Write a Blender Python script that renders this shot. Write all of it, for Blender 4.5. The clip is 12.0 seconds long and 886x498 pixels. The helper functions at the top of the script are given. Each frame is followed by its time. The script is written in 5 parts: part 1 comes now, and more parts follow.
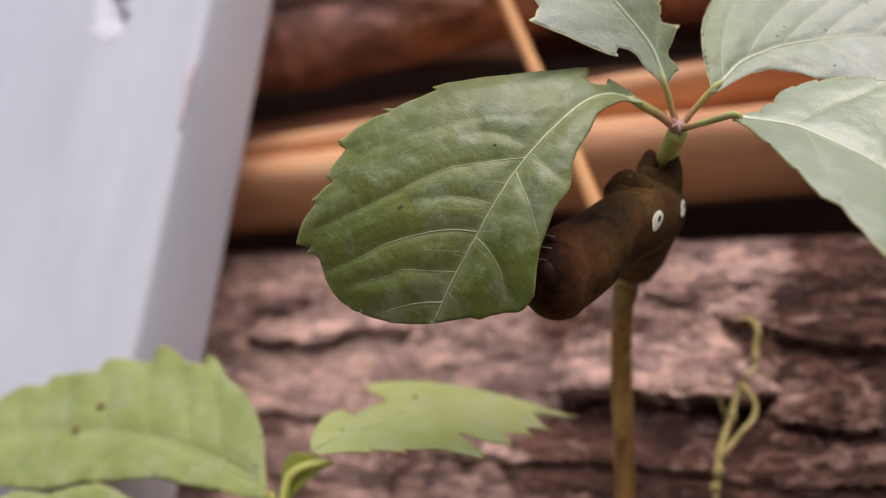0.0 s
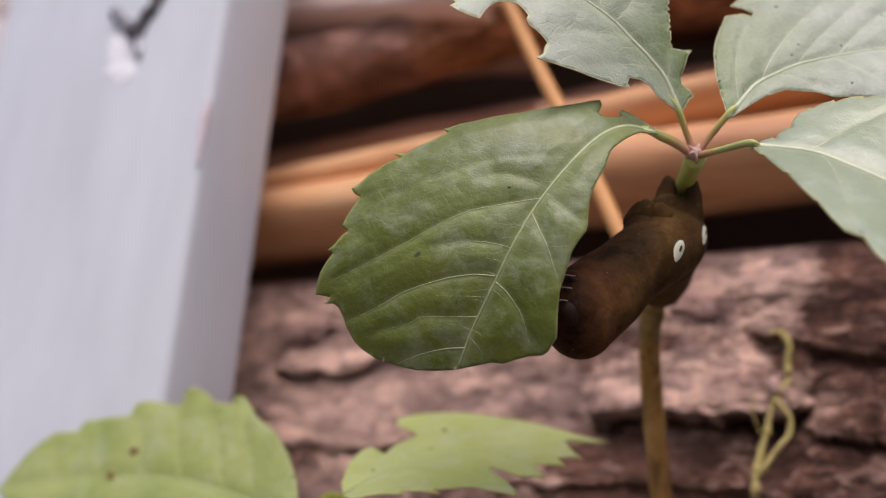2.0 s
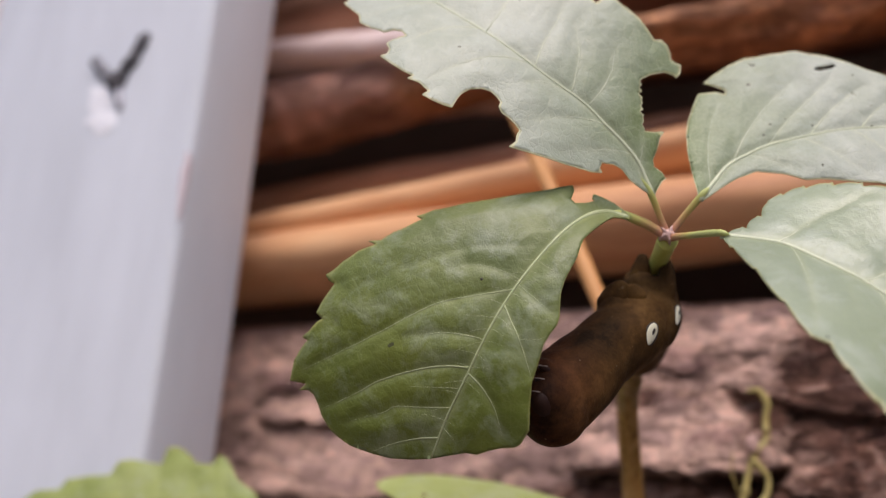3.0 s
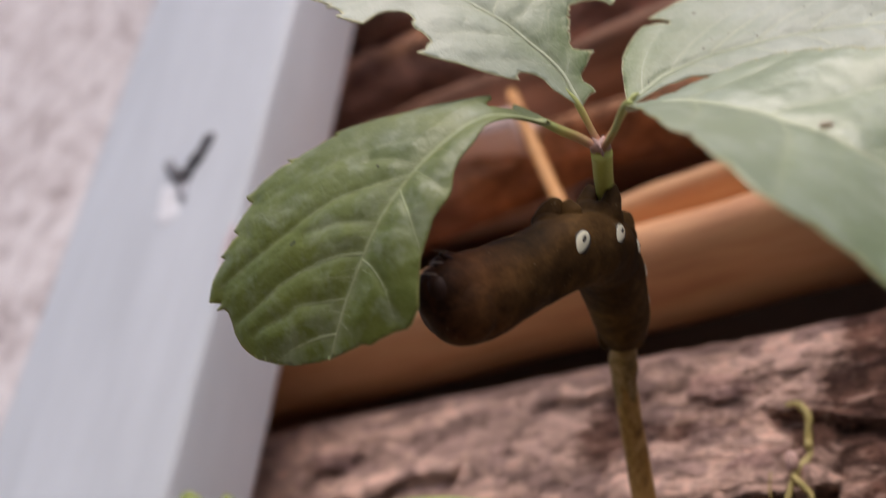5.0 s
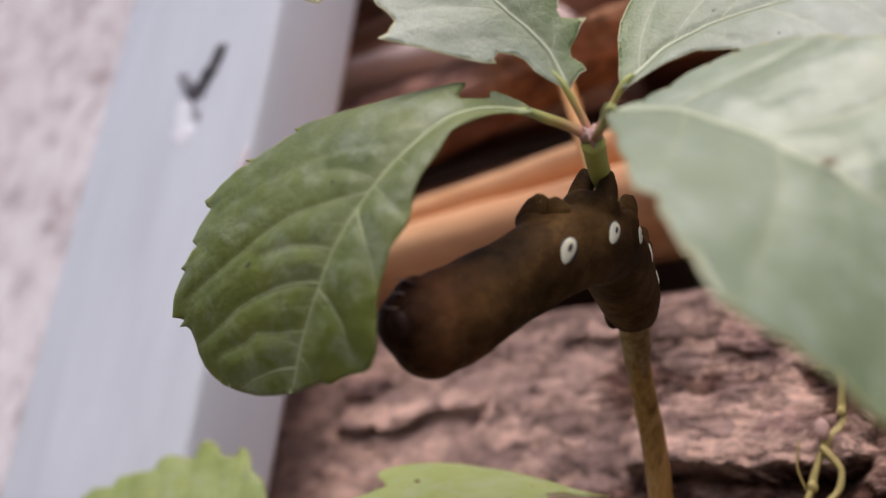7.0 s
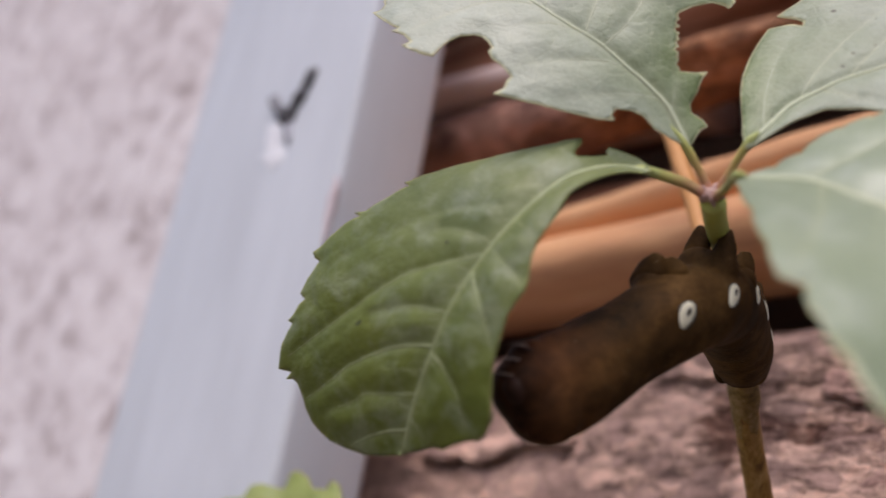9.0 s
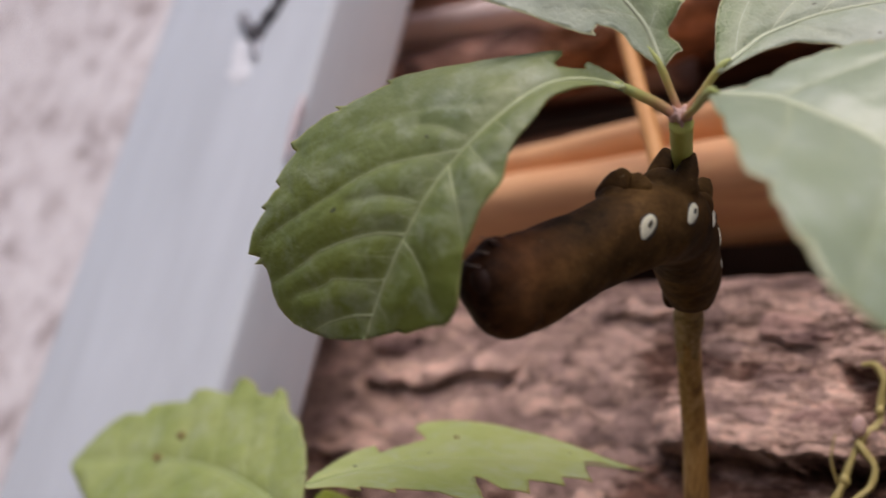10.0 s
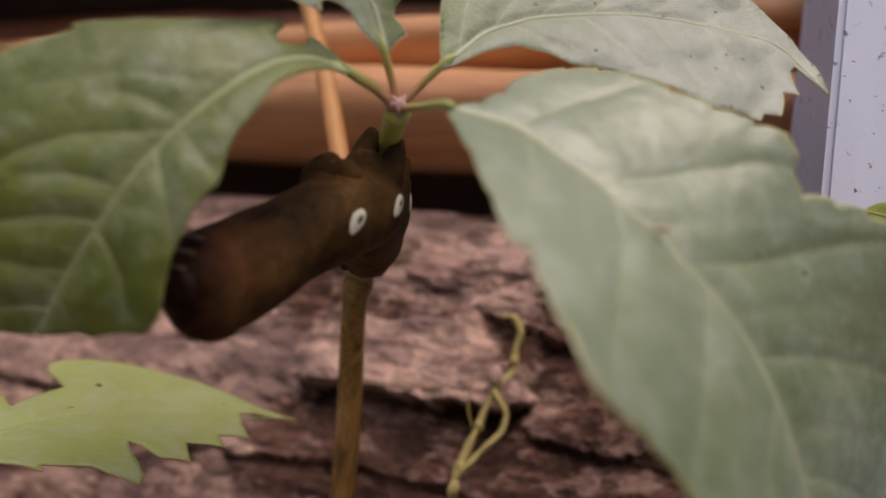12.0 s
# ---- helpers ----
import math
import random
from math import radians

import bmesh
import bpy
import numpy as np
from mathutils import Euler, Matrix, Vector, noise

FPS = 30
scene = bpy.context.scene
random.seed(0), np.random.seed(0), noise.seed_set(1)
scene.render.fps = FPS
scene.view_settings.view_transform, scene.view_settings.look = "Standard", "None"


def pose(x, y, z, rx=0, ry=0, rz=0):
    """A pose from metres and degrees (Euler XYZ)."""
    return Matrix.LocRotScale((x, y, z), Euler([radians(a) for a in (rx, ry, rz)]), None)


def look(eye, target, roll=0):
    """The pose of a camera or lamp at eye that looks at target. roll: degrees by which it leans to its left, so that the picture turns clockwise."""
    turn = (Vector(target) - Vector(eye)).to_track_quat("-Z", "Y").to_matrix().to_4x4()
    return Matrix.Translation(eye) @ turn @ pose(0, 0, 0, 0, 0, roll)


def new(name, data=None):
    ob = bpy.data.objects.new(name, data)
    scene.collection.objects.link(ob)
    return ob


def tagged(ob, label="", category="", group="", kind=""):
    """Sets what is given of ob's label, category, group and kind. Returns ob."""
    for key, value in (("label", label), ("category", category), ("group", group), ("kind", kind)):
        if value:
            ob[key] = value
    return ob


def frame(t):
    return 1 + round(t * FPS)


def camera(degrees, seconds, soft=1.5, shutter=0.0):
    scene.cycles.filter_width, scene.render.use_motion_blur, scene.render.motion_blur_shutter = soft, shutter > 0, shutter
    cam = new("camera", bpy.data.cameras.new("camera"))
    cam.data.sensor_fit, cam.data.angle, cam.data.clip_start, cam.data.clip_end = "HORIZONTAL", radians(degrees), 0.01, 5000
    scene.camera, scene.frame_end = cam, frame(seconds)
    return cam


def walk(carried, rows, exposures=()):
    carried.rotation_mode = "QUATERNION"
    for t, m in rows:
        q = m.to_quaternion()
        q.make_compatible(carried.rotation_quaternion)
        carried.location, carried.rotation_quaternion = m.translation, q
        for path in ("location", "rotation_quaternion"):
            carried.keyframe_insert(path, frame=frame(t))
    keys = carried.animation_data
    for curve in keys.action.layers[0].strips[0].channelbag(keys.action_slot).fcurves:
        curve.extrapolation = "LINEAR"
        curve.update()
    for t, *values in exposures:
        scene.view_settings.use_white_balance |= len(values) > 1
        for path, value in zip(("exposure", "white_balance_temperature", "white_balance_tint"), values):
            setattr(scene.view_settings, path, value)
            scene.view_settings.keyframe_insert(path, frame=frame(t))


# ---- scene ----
from mathutils import bvhtree, geometry

cam = camera(45.94, 12.0, soft=0.8, shutter=0.3)
cam.data.dof.use_dof = True
cam.data.dof.focus_distance = 0.175
cam.data.dof.aperture_fstop = 10.0
PATH = [
    (0, pose(-0.0107, -0.1772, 0.2157, 108.05, -6.86, 7.27)),
    (0.5, pose(-0.0096, -0.1712, 0.2146, 109.90, -5.79, 8.17)),
    (1, pose(-0.0084, -0.1688, 0.2185, 109.07, -5.00, 8.67)),
    (1.5, pose(-0.0096, -0.1723, 0.2221, 107.96, -4.63, 8.93)),
    (2, pose(-0.0096, -0.1782, 0.2237, 107.68, -4.48, 9.71)),
    (2.5, pose(-0.0088, -0.1773, 0.2276, 108.37, -4.61, 8.95)),
    (3, pose(-0.0067, -0.1830, 0.2375, 107.81, -4.04, 9.37)),
    (3.2, pose(-0.0041, -0.1860, 0.2388, 107.92, -4.32, 10.56)),
    (4.8, pose(0.0308, -0.1535, 0.1906, 122.10, -8.15, 18.77)),
    (5, pose(0.0365, -0.1406, 0.1900, 121.25, -6.81, 20.20)),
    (5.5, pose(0.0398, -0.1329, 0.2036, 116.21, -7.40, 22.51)),
    (6, pose(0.0495, -0.1349, 0.2206, 115.39, -7.47, 24.83)),
    (6.5, pose(0.0468, -0.1393, 0.2260, 113.28, -6.95, 25.91)),
    (6.7, pose(0.0481, -0.1374, 0.2258, 111.85, -6.93, 25.29)),
    (8.3, pose(0.0463, -0.1298, 0.2353, 109.20, -8.90, 25.91)),
    (8.5, pose(0.0467, -0.1288, 0.2379, 109.11, -8.79, 26.08)),
    (9, pose(0.0408, -0.1382, 0.2342, 110.34, -9.35, 28.18)),
    (9.5, pose(0.0385, -0.1448, 0.2278, 110.13, -10.96, 27.13)),
    (10, pose(0.0389, -0.1410, 0.2225, 109.14, -12.53, 23.38)),
    (10.5, pose(0.0354, -0.1451, 0.2216, 110.42, -15.21, 14.58)),
    (11, pose(0.0292, -0.1500, 0.2203, 110.95, -14.52, 10.08)),
    (11.5, pose(0.0258, -0.1508, 0.2291, 109.06, -13.71, 5.62)),
    (12, pose(0.0152, -0.1434, 0.2443, 104.32, -10.10, -0.53)),
]
walk(cam, PATH, exposures=[(0, 0.08, 6600, 18), (3, 0.04, 6600, 18), (4.8, 0.06, 6650, 16), (5.2, -0.19, 6750, 15), (5.6, -0.06, 6750, 15), (6.5, -0.02, 6500, 16), (8.5, -0.17, 6500, 18), (9.5, -0.06, 6450, 17), (10, -0.14, 6600, 16), (11, -0.09, 6600, 19), (11.5, -0.16, 6550, 21), (12, -0.42, 7050, 21)])

# ---- light: a bright overcast sky over an open yard, the sun veiled ----
world = bpy.data.worlds.new("overcast_sky")
scene.world = world
world.use_nodes = True
wt = world.node_tree
sky = wt.nodes.new("ShaderNodeTexSky")
sky.sky_type = "NISHITA"
sky.sun_disc = False
sky.sun_elevation = radians(58)
sky.sun_rotation = radians(175)
sky.air_density, sky.dust_density, sky.ozone_density = 1.0, 3.0, 1.0
wt.links.new(sky.outputs[0], wt.nodes["Background"].inputs[0])
wt.nodes["Background"].inputs[1].default_value = 0.15
sun_data = bpy.data.lights.new("sun", "SUN")
sun_data.energy, sun_data.angle, sun_data.color = 2.0, radians(40), (1.0, 0.96, 0.9)
sun = new("sun", sun_data)
sun.matrix_world = look((0.08, -1.0, 1.80), (0, 0, 0.2))

HUB = Vector((0.0, 0.0, 0.30))          # where the leaflets meet
GROUND = 0.06
STACK = pose(0, 0, 0, 0, 0, -17.4)      # the wood rack stands turned; its things are built along their own axes


# ---- materials ----
class Nodes:
    def __init__(self, name):
        self.m = bpy.data.materials.new(name)
        self.m.use_nodes = True
        self.t = self.m.node_tree
        self.b = self.t.nodes["Principled BSDF"]

    def add(self, kind, **put):
        n = self.t.nodes.new(kind)
        for k, v in put.items():
            n.inputs[k].default_value = v
        return n

    def link(self, a, b):
        self.t.links.new(a, b)

    def coords(self, stretch=(1, 1, 1)):
        c, m = self.add("ShaderNodeTexCoord"), self.add("ShaderNodeMapping")
        m.inputs["Scale"].default_value = stretch
        self.link(c.outputs["Object"], m.inputs["Vector"])
        return m.outputs["Vector"]

    def noise(self, vec, scale, detail=6.0, rough=0.6, distort=0.0):
        n = self.add("ShaderNodeTexNoise", Scale=scale, Detail=detail, Roughness=rough, Distortion=distort)
        self.link(vec, n.inputs["Vector"])
        return n.outputs["Fac"]

    def ramp(self, fac, stops):
        r = self.add("ShaderNodeValToRGB")
        e = r.color_ramp.elements
        while len(e) < len(stops):
            e.new(0.5)
        for el, (p, c) in zip(e, stops):
            el.position, el.color = p, (*c, 1)
        self.link(fac, r.inputs["Fac"])
        return r.outputs["Color"]

    def mix(self, fac, a, b, mode="MIX"):
        n = self.t.nodes.new("ShaderNodeMix")
        n.data_type, n.blend_type = "RGBA", mode
        for sock, v in ((n.inputs[0], fac), (n.inputs[6], a), (n.inputs[7], b)):
            if isinstance(v, (int, float)):
                sock.default_value = v
            elif isinstance(v, tuple):
                sock.default_value = (*v, 1)
            else:
                self.link(v, sock)
        return n.outputs[2]

    def math(self, op, a, b=0.0, c=0.0):
        n = self.t.nodes.new("ShaderNodeMath")
        n.operation = op
        for sock, v in zip(n.inputs, (a, b, c)):
            if isinstance(v, (int, float)):
                sock.default_value = v
            else:
                self.link(v, sock)
        return n.outputs[0]

    def bump(self, height, strength, distance):
        n = self.add("ShaderNodeBump", Strength=strength, Distance=distance)
        self.link(height, n.inputs["Height"])
        self.link(n.outputs["Normal"], self.b.inputs["Normal"])

    def done(self, color, rough, spec=0.5):
        for sock, v in ((self.b.inputs["Base Color"], color), (self.b.inputs["Roughness"], rough)):
            if isinstance(v, tuple):
                sock.default_value = (*v, 1)
            elif isinstance(v, (int, float)):
                sock.default_value = v
            else:
                self.link(v, sock)
        self.b.inputs["Specular IOR Level"].default_value = spec
        return self.m


def leaf_material(name, deep, light, vein, rim, rough=0.42, bloom=0.25, spec=0.5, glow=0.12, speck=0.765, base_light=0.0, base_green=None, dot=420, reticule=1.0):
    """Leaf skin: mottled green with a pale bloom, a fine net of veinlets, dark specks and a yellowed rim."""
    n = Nodes(name)
    uv = n.add("ShaderNodeUVMap")
    uv.uv_map = "blade"
    sep = n.add("ShaderNodeSeparateXYZ")
    n.link(uv.outputs[0], sep.inputs[0])
    s, v = sep.outputs[0], sep.outputs[1]
    a = n.math("ABSOLUTE", n.math("SUBTRACT", n.math("MULTIPLY", v, 2.0), 1.0))
    vec = n.coords()
    # nets of veinlets, a coarse one and a fine one
    bend = n.add("ShaderNodeTexNoise", Scale=110.0, Detail=1.0)
    n.link(vec, bend.inputs["Vector"])
    warp = n.add("ShaderNodeVectorMath")
    warp.operation = "MULTIPLY_ADD"
    n.link(bend.outputs["Color"], warp.inputs[0])
    warp.inputs[1].default_value = (0.0045, 0.0045, 0.0045)
    n.link(vec, warp.inputs[2])

    def net(scale, thin):
        vor = n.add("ShaderNodeTexVoronoi", Scale=scale)
        vor.feature = "DISTANCE_TO_EDGE"
        n.link(warp.outputs[0], vor.inputs["Vector"])
        return n.math("SUBTRACT", 1.0, n.math("MINIMUM", n.math("MULTIPLY", vor.outputs["Distance"], thin), 1.0))
    coarse, fine = net(210.0, 30.0), net(800.0, 8.0)
    base = n.mix(n.ramp(n.noise(vec, 60, 5), [(0.3, (0, 0, 0)), (0.7, (1, 1, 1))]), deep, light)
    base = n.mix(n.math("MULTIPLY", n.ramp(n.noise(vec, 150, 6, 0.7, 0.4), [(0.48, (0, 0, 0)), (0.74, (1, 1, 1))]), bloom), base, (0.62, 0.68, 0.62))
    # paler towards the base: skylight on the upturned part, put into the colour
    if base_light:
        sky_pale = n.math("MULTIPLY", n.ramp(n.math("ADD", s, n.math("MULTIPLY", n.math("SUBTRACT", n.noise(vec, 45, 4), 0.5), 0.7)), [(0.15, (1, 1, 1)), (0.75, (0, 0, 0))]), base_light)
        base = n.mix(sky_pale, base, (0.60, 0.66, 0.58))
    # greener towards the base, more so above the midrib
    if base_green:
        near_base = n.ramp(n.math("ADD", s, n.math("MULTIPLY", n.math("SUBTRACT", n.noise(vec, 80, 4), 0.5), 0.25)), [(0.14, (1, 1, 1)), (0.46, (0, 0, 0))])
        base = n.mix(n.math("MULTIPLY", near_base, n.math("ADD", 0.30, n.math("MULTIPLY", v, 0.62))), base, base_green)
    base = n.mix(n.math("MULTIPLY", coarse, 0.05 * reticule), base, vein)
    base = n.mix(n.math("MULTIPLY", fine, 0.04 * reticule), base, vein)
    halo = n.add("ShaderNodeAttribute")
    halo.attribute_name = "vein"
    base = n.mix(n.math("MULTIPLY", halo.outputs["Fac"], 0.32), base, vein)
    edge = n.math("MINIMUM", n.math("MAXIMUM", n.math("MULTIPLY", n.math("SUBTRACT", a, n.math("ADD", 0.955, n.math("MULTIPLY", n.noise(vec, 200, 3), 0.04))), 40.0), 0.0), 1.0)
    base = n.mix(n.math("MULTIPLY", edge, 0.8), base, rim)
    dots = n.ramp(n.noise(vec, dot, 1), [(speck, (0, 0, 0)), (speck + 0.02, (1, 1, 1))])
    base = n.mix(n.math("MULTIPLY", dots, 0.85), base, (0.05, 0.05, 0.02))
    h = n.math("ADD", n.math("MULTIPLY", n.noise(vec, 650, 4), 0.5), n.math("MULTIPLY", coarse, -0.03 * reticule))
    h = n.math("ADD", h, n.math("MULTIPLY", fine, -0.04 * reticule))
    n.bump(h, 0.8, 0.0004)
    m = n.done(base, rough, spec)
    # light comes through the thin blade
    out = [x for x in n.t.nodes if x.type == "OUTPUT_MATERIAL"][0]
    tr = n.add("ShaderNodeBsdfTranslucent")
    n.link(n.mix(1.0, base, (0.95, 1.0, 0.45), "MULTIPLY"), tr.inputs["Color"])
    mx = n.add("ShaderNodeMixShader")
    mx.inputs[0].default_value = glow
    n.link(n.b.outputs[0], mx.inputs[1])
    n.link(tr.outputs[0], mx.inputs[2])
    n.link(mx.outputs[0], out.inputs["Surface"])
    return m


def plain_material(name, stops, scale, rough=0.5, stretch=(1, 1, 1), bump=0.3, dist=0.0005, spec=0.4, fine=6.0, distort=0.3):
    n = Nodes(name)
    vec = n.coords(stretch)
    big, small = n.noise(vec, scale, 6, 0.6, distort), n.noise(vec, scale * fine, 5, 0.65)
    fac = n.math("ADD", n.math("MULTIPLY", big, 0.65), n.math("MULTIPLY", small, 0.35))
    n.bump(fac, bump, dist)
    return n.done(n.ramp(fac, stops), rough, spec)


M_LEAF = leaf_material("leaf_green", (0.096, 0.131, 0.013), (0.182, 0.218, 0.034), (0.42, 0.46, 0.25), (0.34, 0.34, 0.10), 0.46, 0.27, 0.55, 0.14, base_light=0.10)
# these two are whitened: sky sheen on green leaflets, held in the base colour
M_PALE = leaf_material("leaf_pale_sheen", (0.37, 0.415, 0.32), (0.50, 0.535, 0.45), (0.58, 0.60, 0.43), (0.68, 0.62, 0.34), 0.46, 0.40, 0.6, 0.10, base_green=(0.16, 0.22, 0.06), reticule=2.4)
M_SPECKED = leaf_material("leaf_pale_sheen_specked", (0.315, 0.36, 0.275), (0.43, 0.465, 0.395), (0.58, 0.60, 0.43), (0.68, 0.62, 0.34), 0.46, 0.40, 0.6, 0.10, 0.735, base_green=(0.16, 0.22, 0.07), dot=620, reticule=2.4)
M_FRONT = leaf_material("leaf_grey_green", (0.125, 0.180, 0.066), (0.225, 0.285, 0.138), (0.46, 0.48, 0.24), (0.50, 0.46, 0.18), 0.40, 0.34, 1.0, 0.10, base_light=0.25)
# brighter copy of leaf_lime: light from above painted onto the jagged leaf
M_LIMELIT = leaf_material("leaf_lime_lit", (0.44, 0.52, 0.15), (0.58, 0.64, 0.27), (0.56, 0.60, 0.30), (0.50, 0.40, 0.12), 0.5, 0.45, 0.5, 0.25)
M_LIME = leaf_material("leaf_lime", (0.30, 0.365, 0.088), (0.42, 0.475, 0.16), (0.46, 0.52, 0.24), (0.38, 0.36, 0.12), 0.5, 0.3, 0.5, 0.25)
M_YOUNG = leaf_material("leaf_young", (0.30, 0.36, 0.03), (0.42, 0.46, 0.07), (0.46, 0.50, 0.20), (0.5, 0.45, 0.1), 0.5, 0.1, 0.4, 0.45)
M_YELLOW = leaf_material("leaf_yellowing", (0.36, 0.37, 0.02), (0.48, 0.46, 0.04), (0.52, 0.50, 0.20), (0.5, 0.45, 0.1), 0.5, 0.2, 0.4, 0.35)
M_VEIN = plain_material("leaf_vein_green", [(0.3, (0.36, 0.41, 0.20)), (0.7, (0.46, 0.50, 0.30))], 200, 0.45)
M_VEINPALE = plain_material("leaf_vein_pale", [(0.3, (0.50, 0.55, 0.38)), (0.7, (0.60, 0.64, 0.46))], 200, 0.45)
M_VEINLIME = plain_material("leaf_vein_lime", [(0.3, (0.36, 0.44, 0.16)), (0.7, (0.45, 0.52, 0.22))], 200, 0.5)
M_RIM = plain_material("leaf_margin_cream", [(0.3, (0.52, 0.53, 0.34)), (0.7, (0.66, 0.65, 0.40))], 300, 0.5)
M_RIMTAN = plain_material("leaf_margin_tan", [(0.35, (0.22, 0.25, 0.06)), (0.65, (0.50, 0.42, 0.18))], 120, 0.5)
M_STALK = plain_material("leaf_stalk_green", [(0.3, (0.46, 0.49, 0.09)), (0.7, (0.60, 0.60, 0.18))], 150, 0.45, (1, 1, 0.3))
M_RED = plain_material("dry_rootlet", [(0.3, (0.36, 0.26, 0.075)), (0.7, (0.50, 0.38, 0.14))], 200, 0.45, (1, 1, 1))


def stalklet_material(name, knot):
    """Short stalk of a leaflet: reddish at the knot, yellow-green towards the blade, with faint lengthwise streaks."""
    n = Nodes(name)
    vec = n.coords()
    far = n.add("ShaderNodeVectorMath")
    far.operation = "DISTANCE"
    n.link(vec, far.inputs[0])
    far.inputs[1].default_value = knot
    streak = n.noise(vec, 700, 4, 0.6)
    run = n.math("ADD", n.math("MULTIPLY", far.outputs["Value"], 100.0), n.math("MULTIPLY", n.math("SUBTRACT", streak, 0.5), 0.5))
    base = n.ramp(run, [(0.15, (0.50, 0.24, 0.16)), (0.50, (0.54, 0.36, 0.14)), (0.78, (0.55, 0.50, 0.15)), (0.98, (0.46, 0.50, 0.17))])
    n.bump(streak, 0.3, 0.0003)
    return n.done(base, 0.42, 0.45)


M_STALKLET = stalklet_material("leaflet_stalk", (0.0, 0.0, 0.0))
M_SCAR = plain_material("leaf_scar_tan", [(0.3, (0.42, 0.33, 0.22)), (0.7, (0.56, 0.46, 0.34))], 400, 0.6)
M_KNOT = plain_material("leaf_knot_pink", [(0.3, (0.50, 0.30, 0.26)), (0.7, (0.66, 0.45, 0.40))], 400, 0.5)
M_VINE = plain_material("vine_olive_bark", [(0.36, (0.13, 0.060, 0.016)), (0.5, (0.34, 0.175, 0.042)), (0.64, (0.52, 0.31, 0.11))], 420, 0.5, (1, 1, 0.07), 0.5, fine=3.0)
M_TWIG = plain_material("vine_tan_bark", [(0.3, (0.50, 0.225, 0.07)), (0.7, (0.66, 0.34, 0.13))], 120, 0.5, (1, 1, 0.25), 0.4)
M_NODE = plain_material("vine_node_dark", [(0.35, (0.08, 0.05, 0.018)), (0.5, (0.26, 0.16, 0.05)), (0.68, (0.52, 0.34, 0.18))], 180, 0.6)
M_TENDRIL = plain_material("tendril_yellow", [(0.3, (0.38, 0.30, 0.09)), (0.7, (0.56, 0.46, 0.19))], 200, 0.45)
M_WOOD = plain_material("peeled_wood", [(0.36, (0.26, 0.105, 0.05)), (0.44, (0.53, 0.25, 0.125)), (0.53, (0.66, 0.35, 0.175)), (0.64, (0.76, 0.47, 0.26))], 32, 0.5, (0.12, 1, 1), 0.35, 0.001, 0.35, 5.0, 0.6)
M_DARKWOOD = plain_material("weathered_wood", [(0.36, (0.11, 0.05, 0.032)), (0.5, (0.38, 0.195, 0.125)), (0.62, (0.60, 0.37, 0.26))], 44, 0.65, (0.07, 1, 1), 0.7, 0.0016, 0.3, 5.0, 0.6)


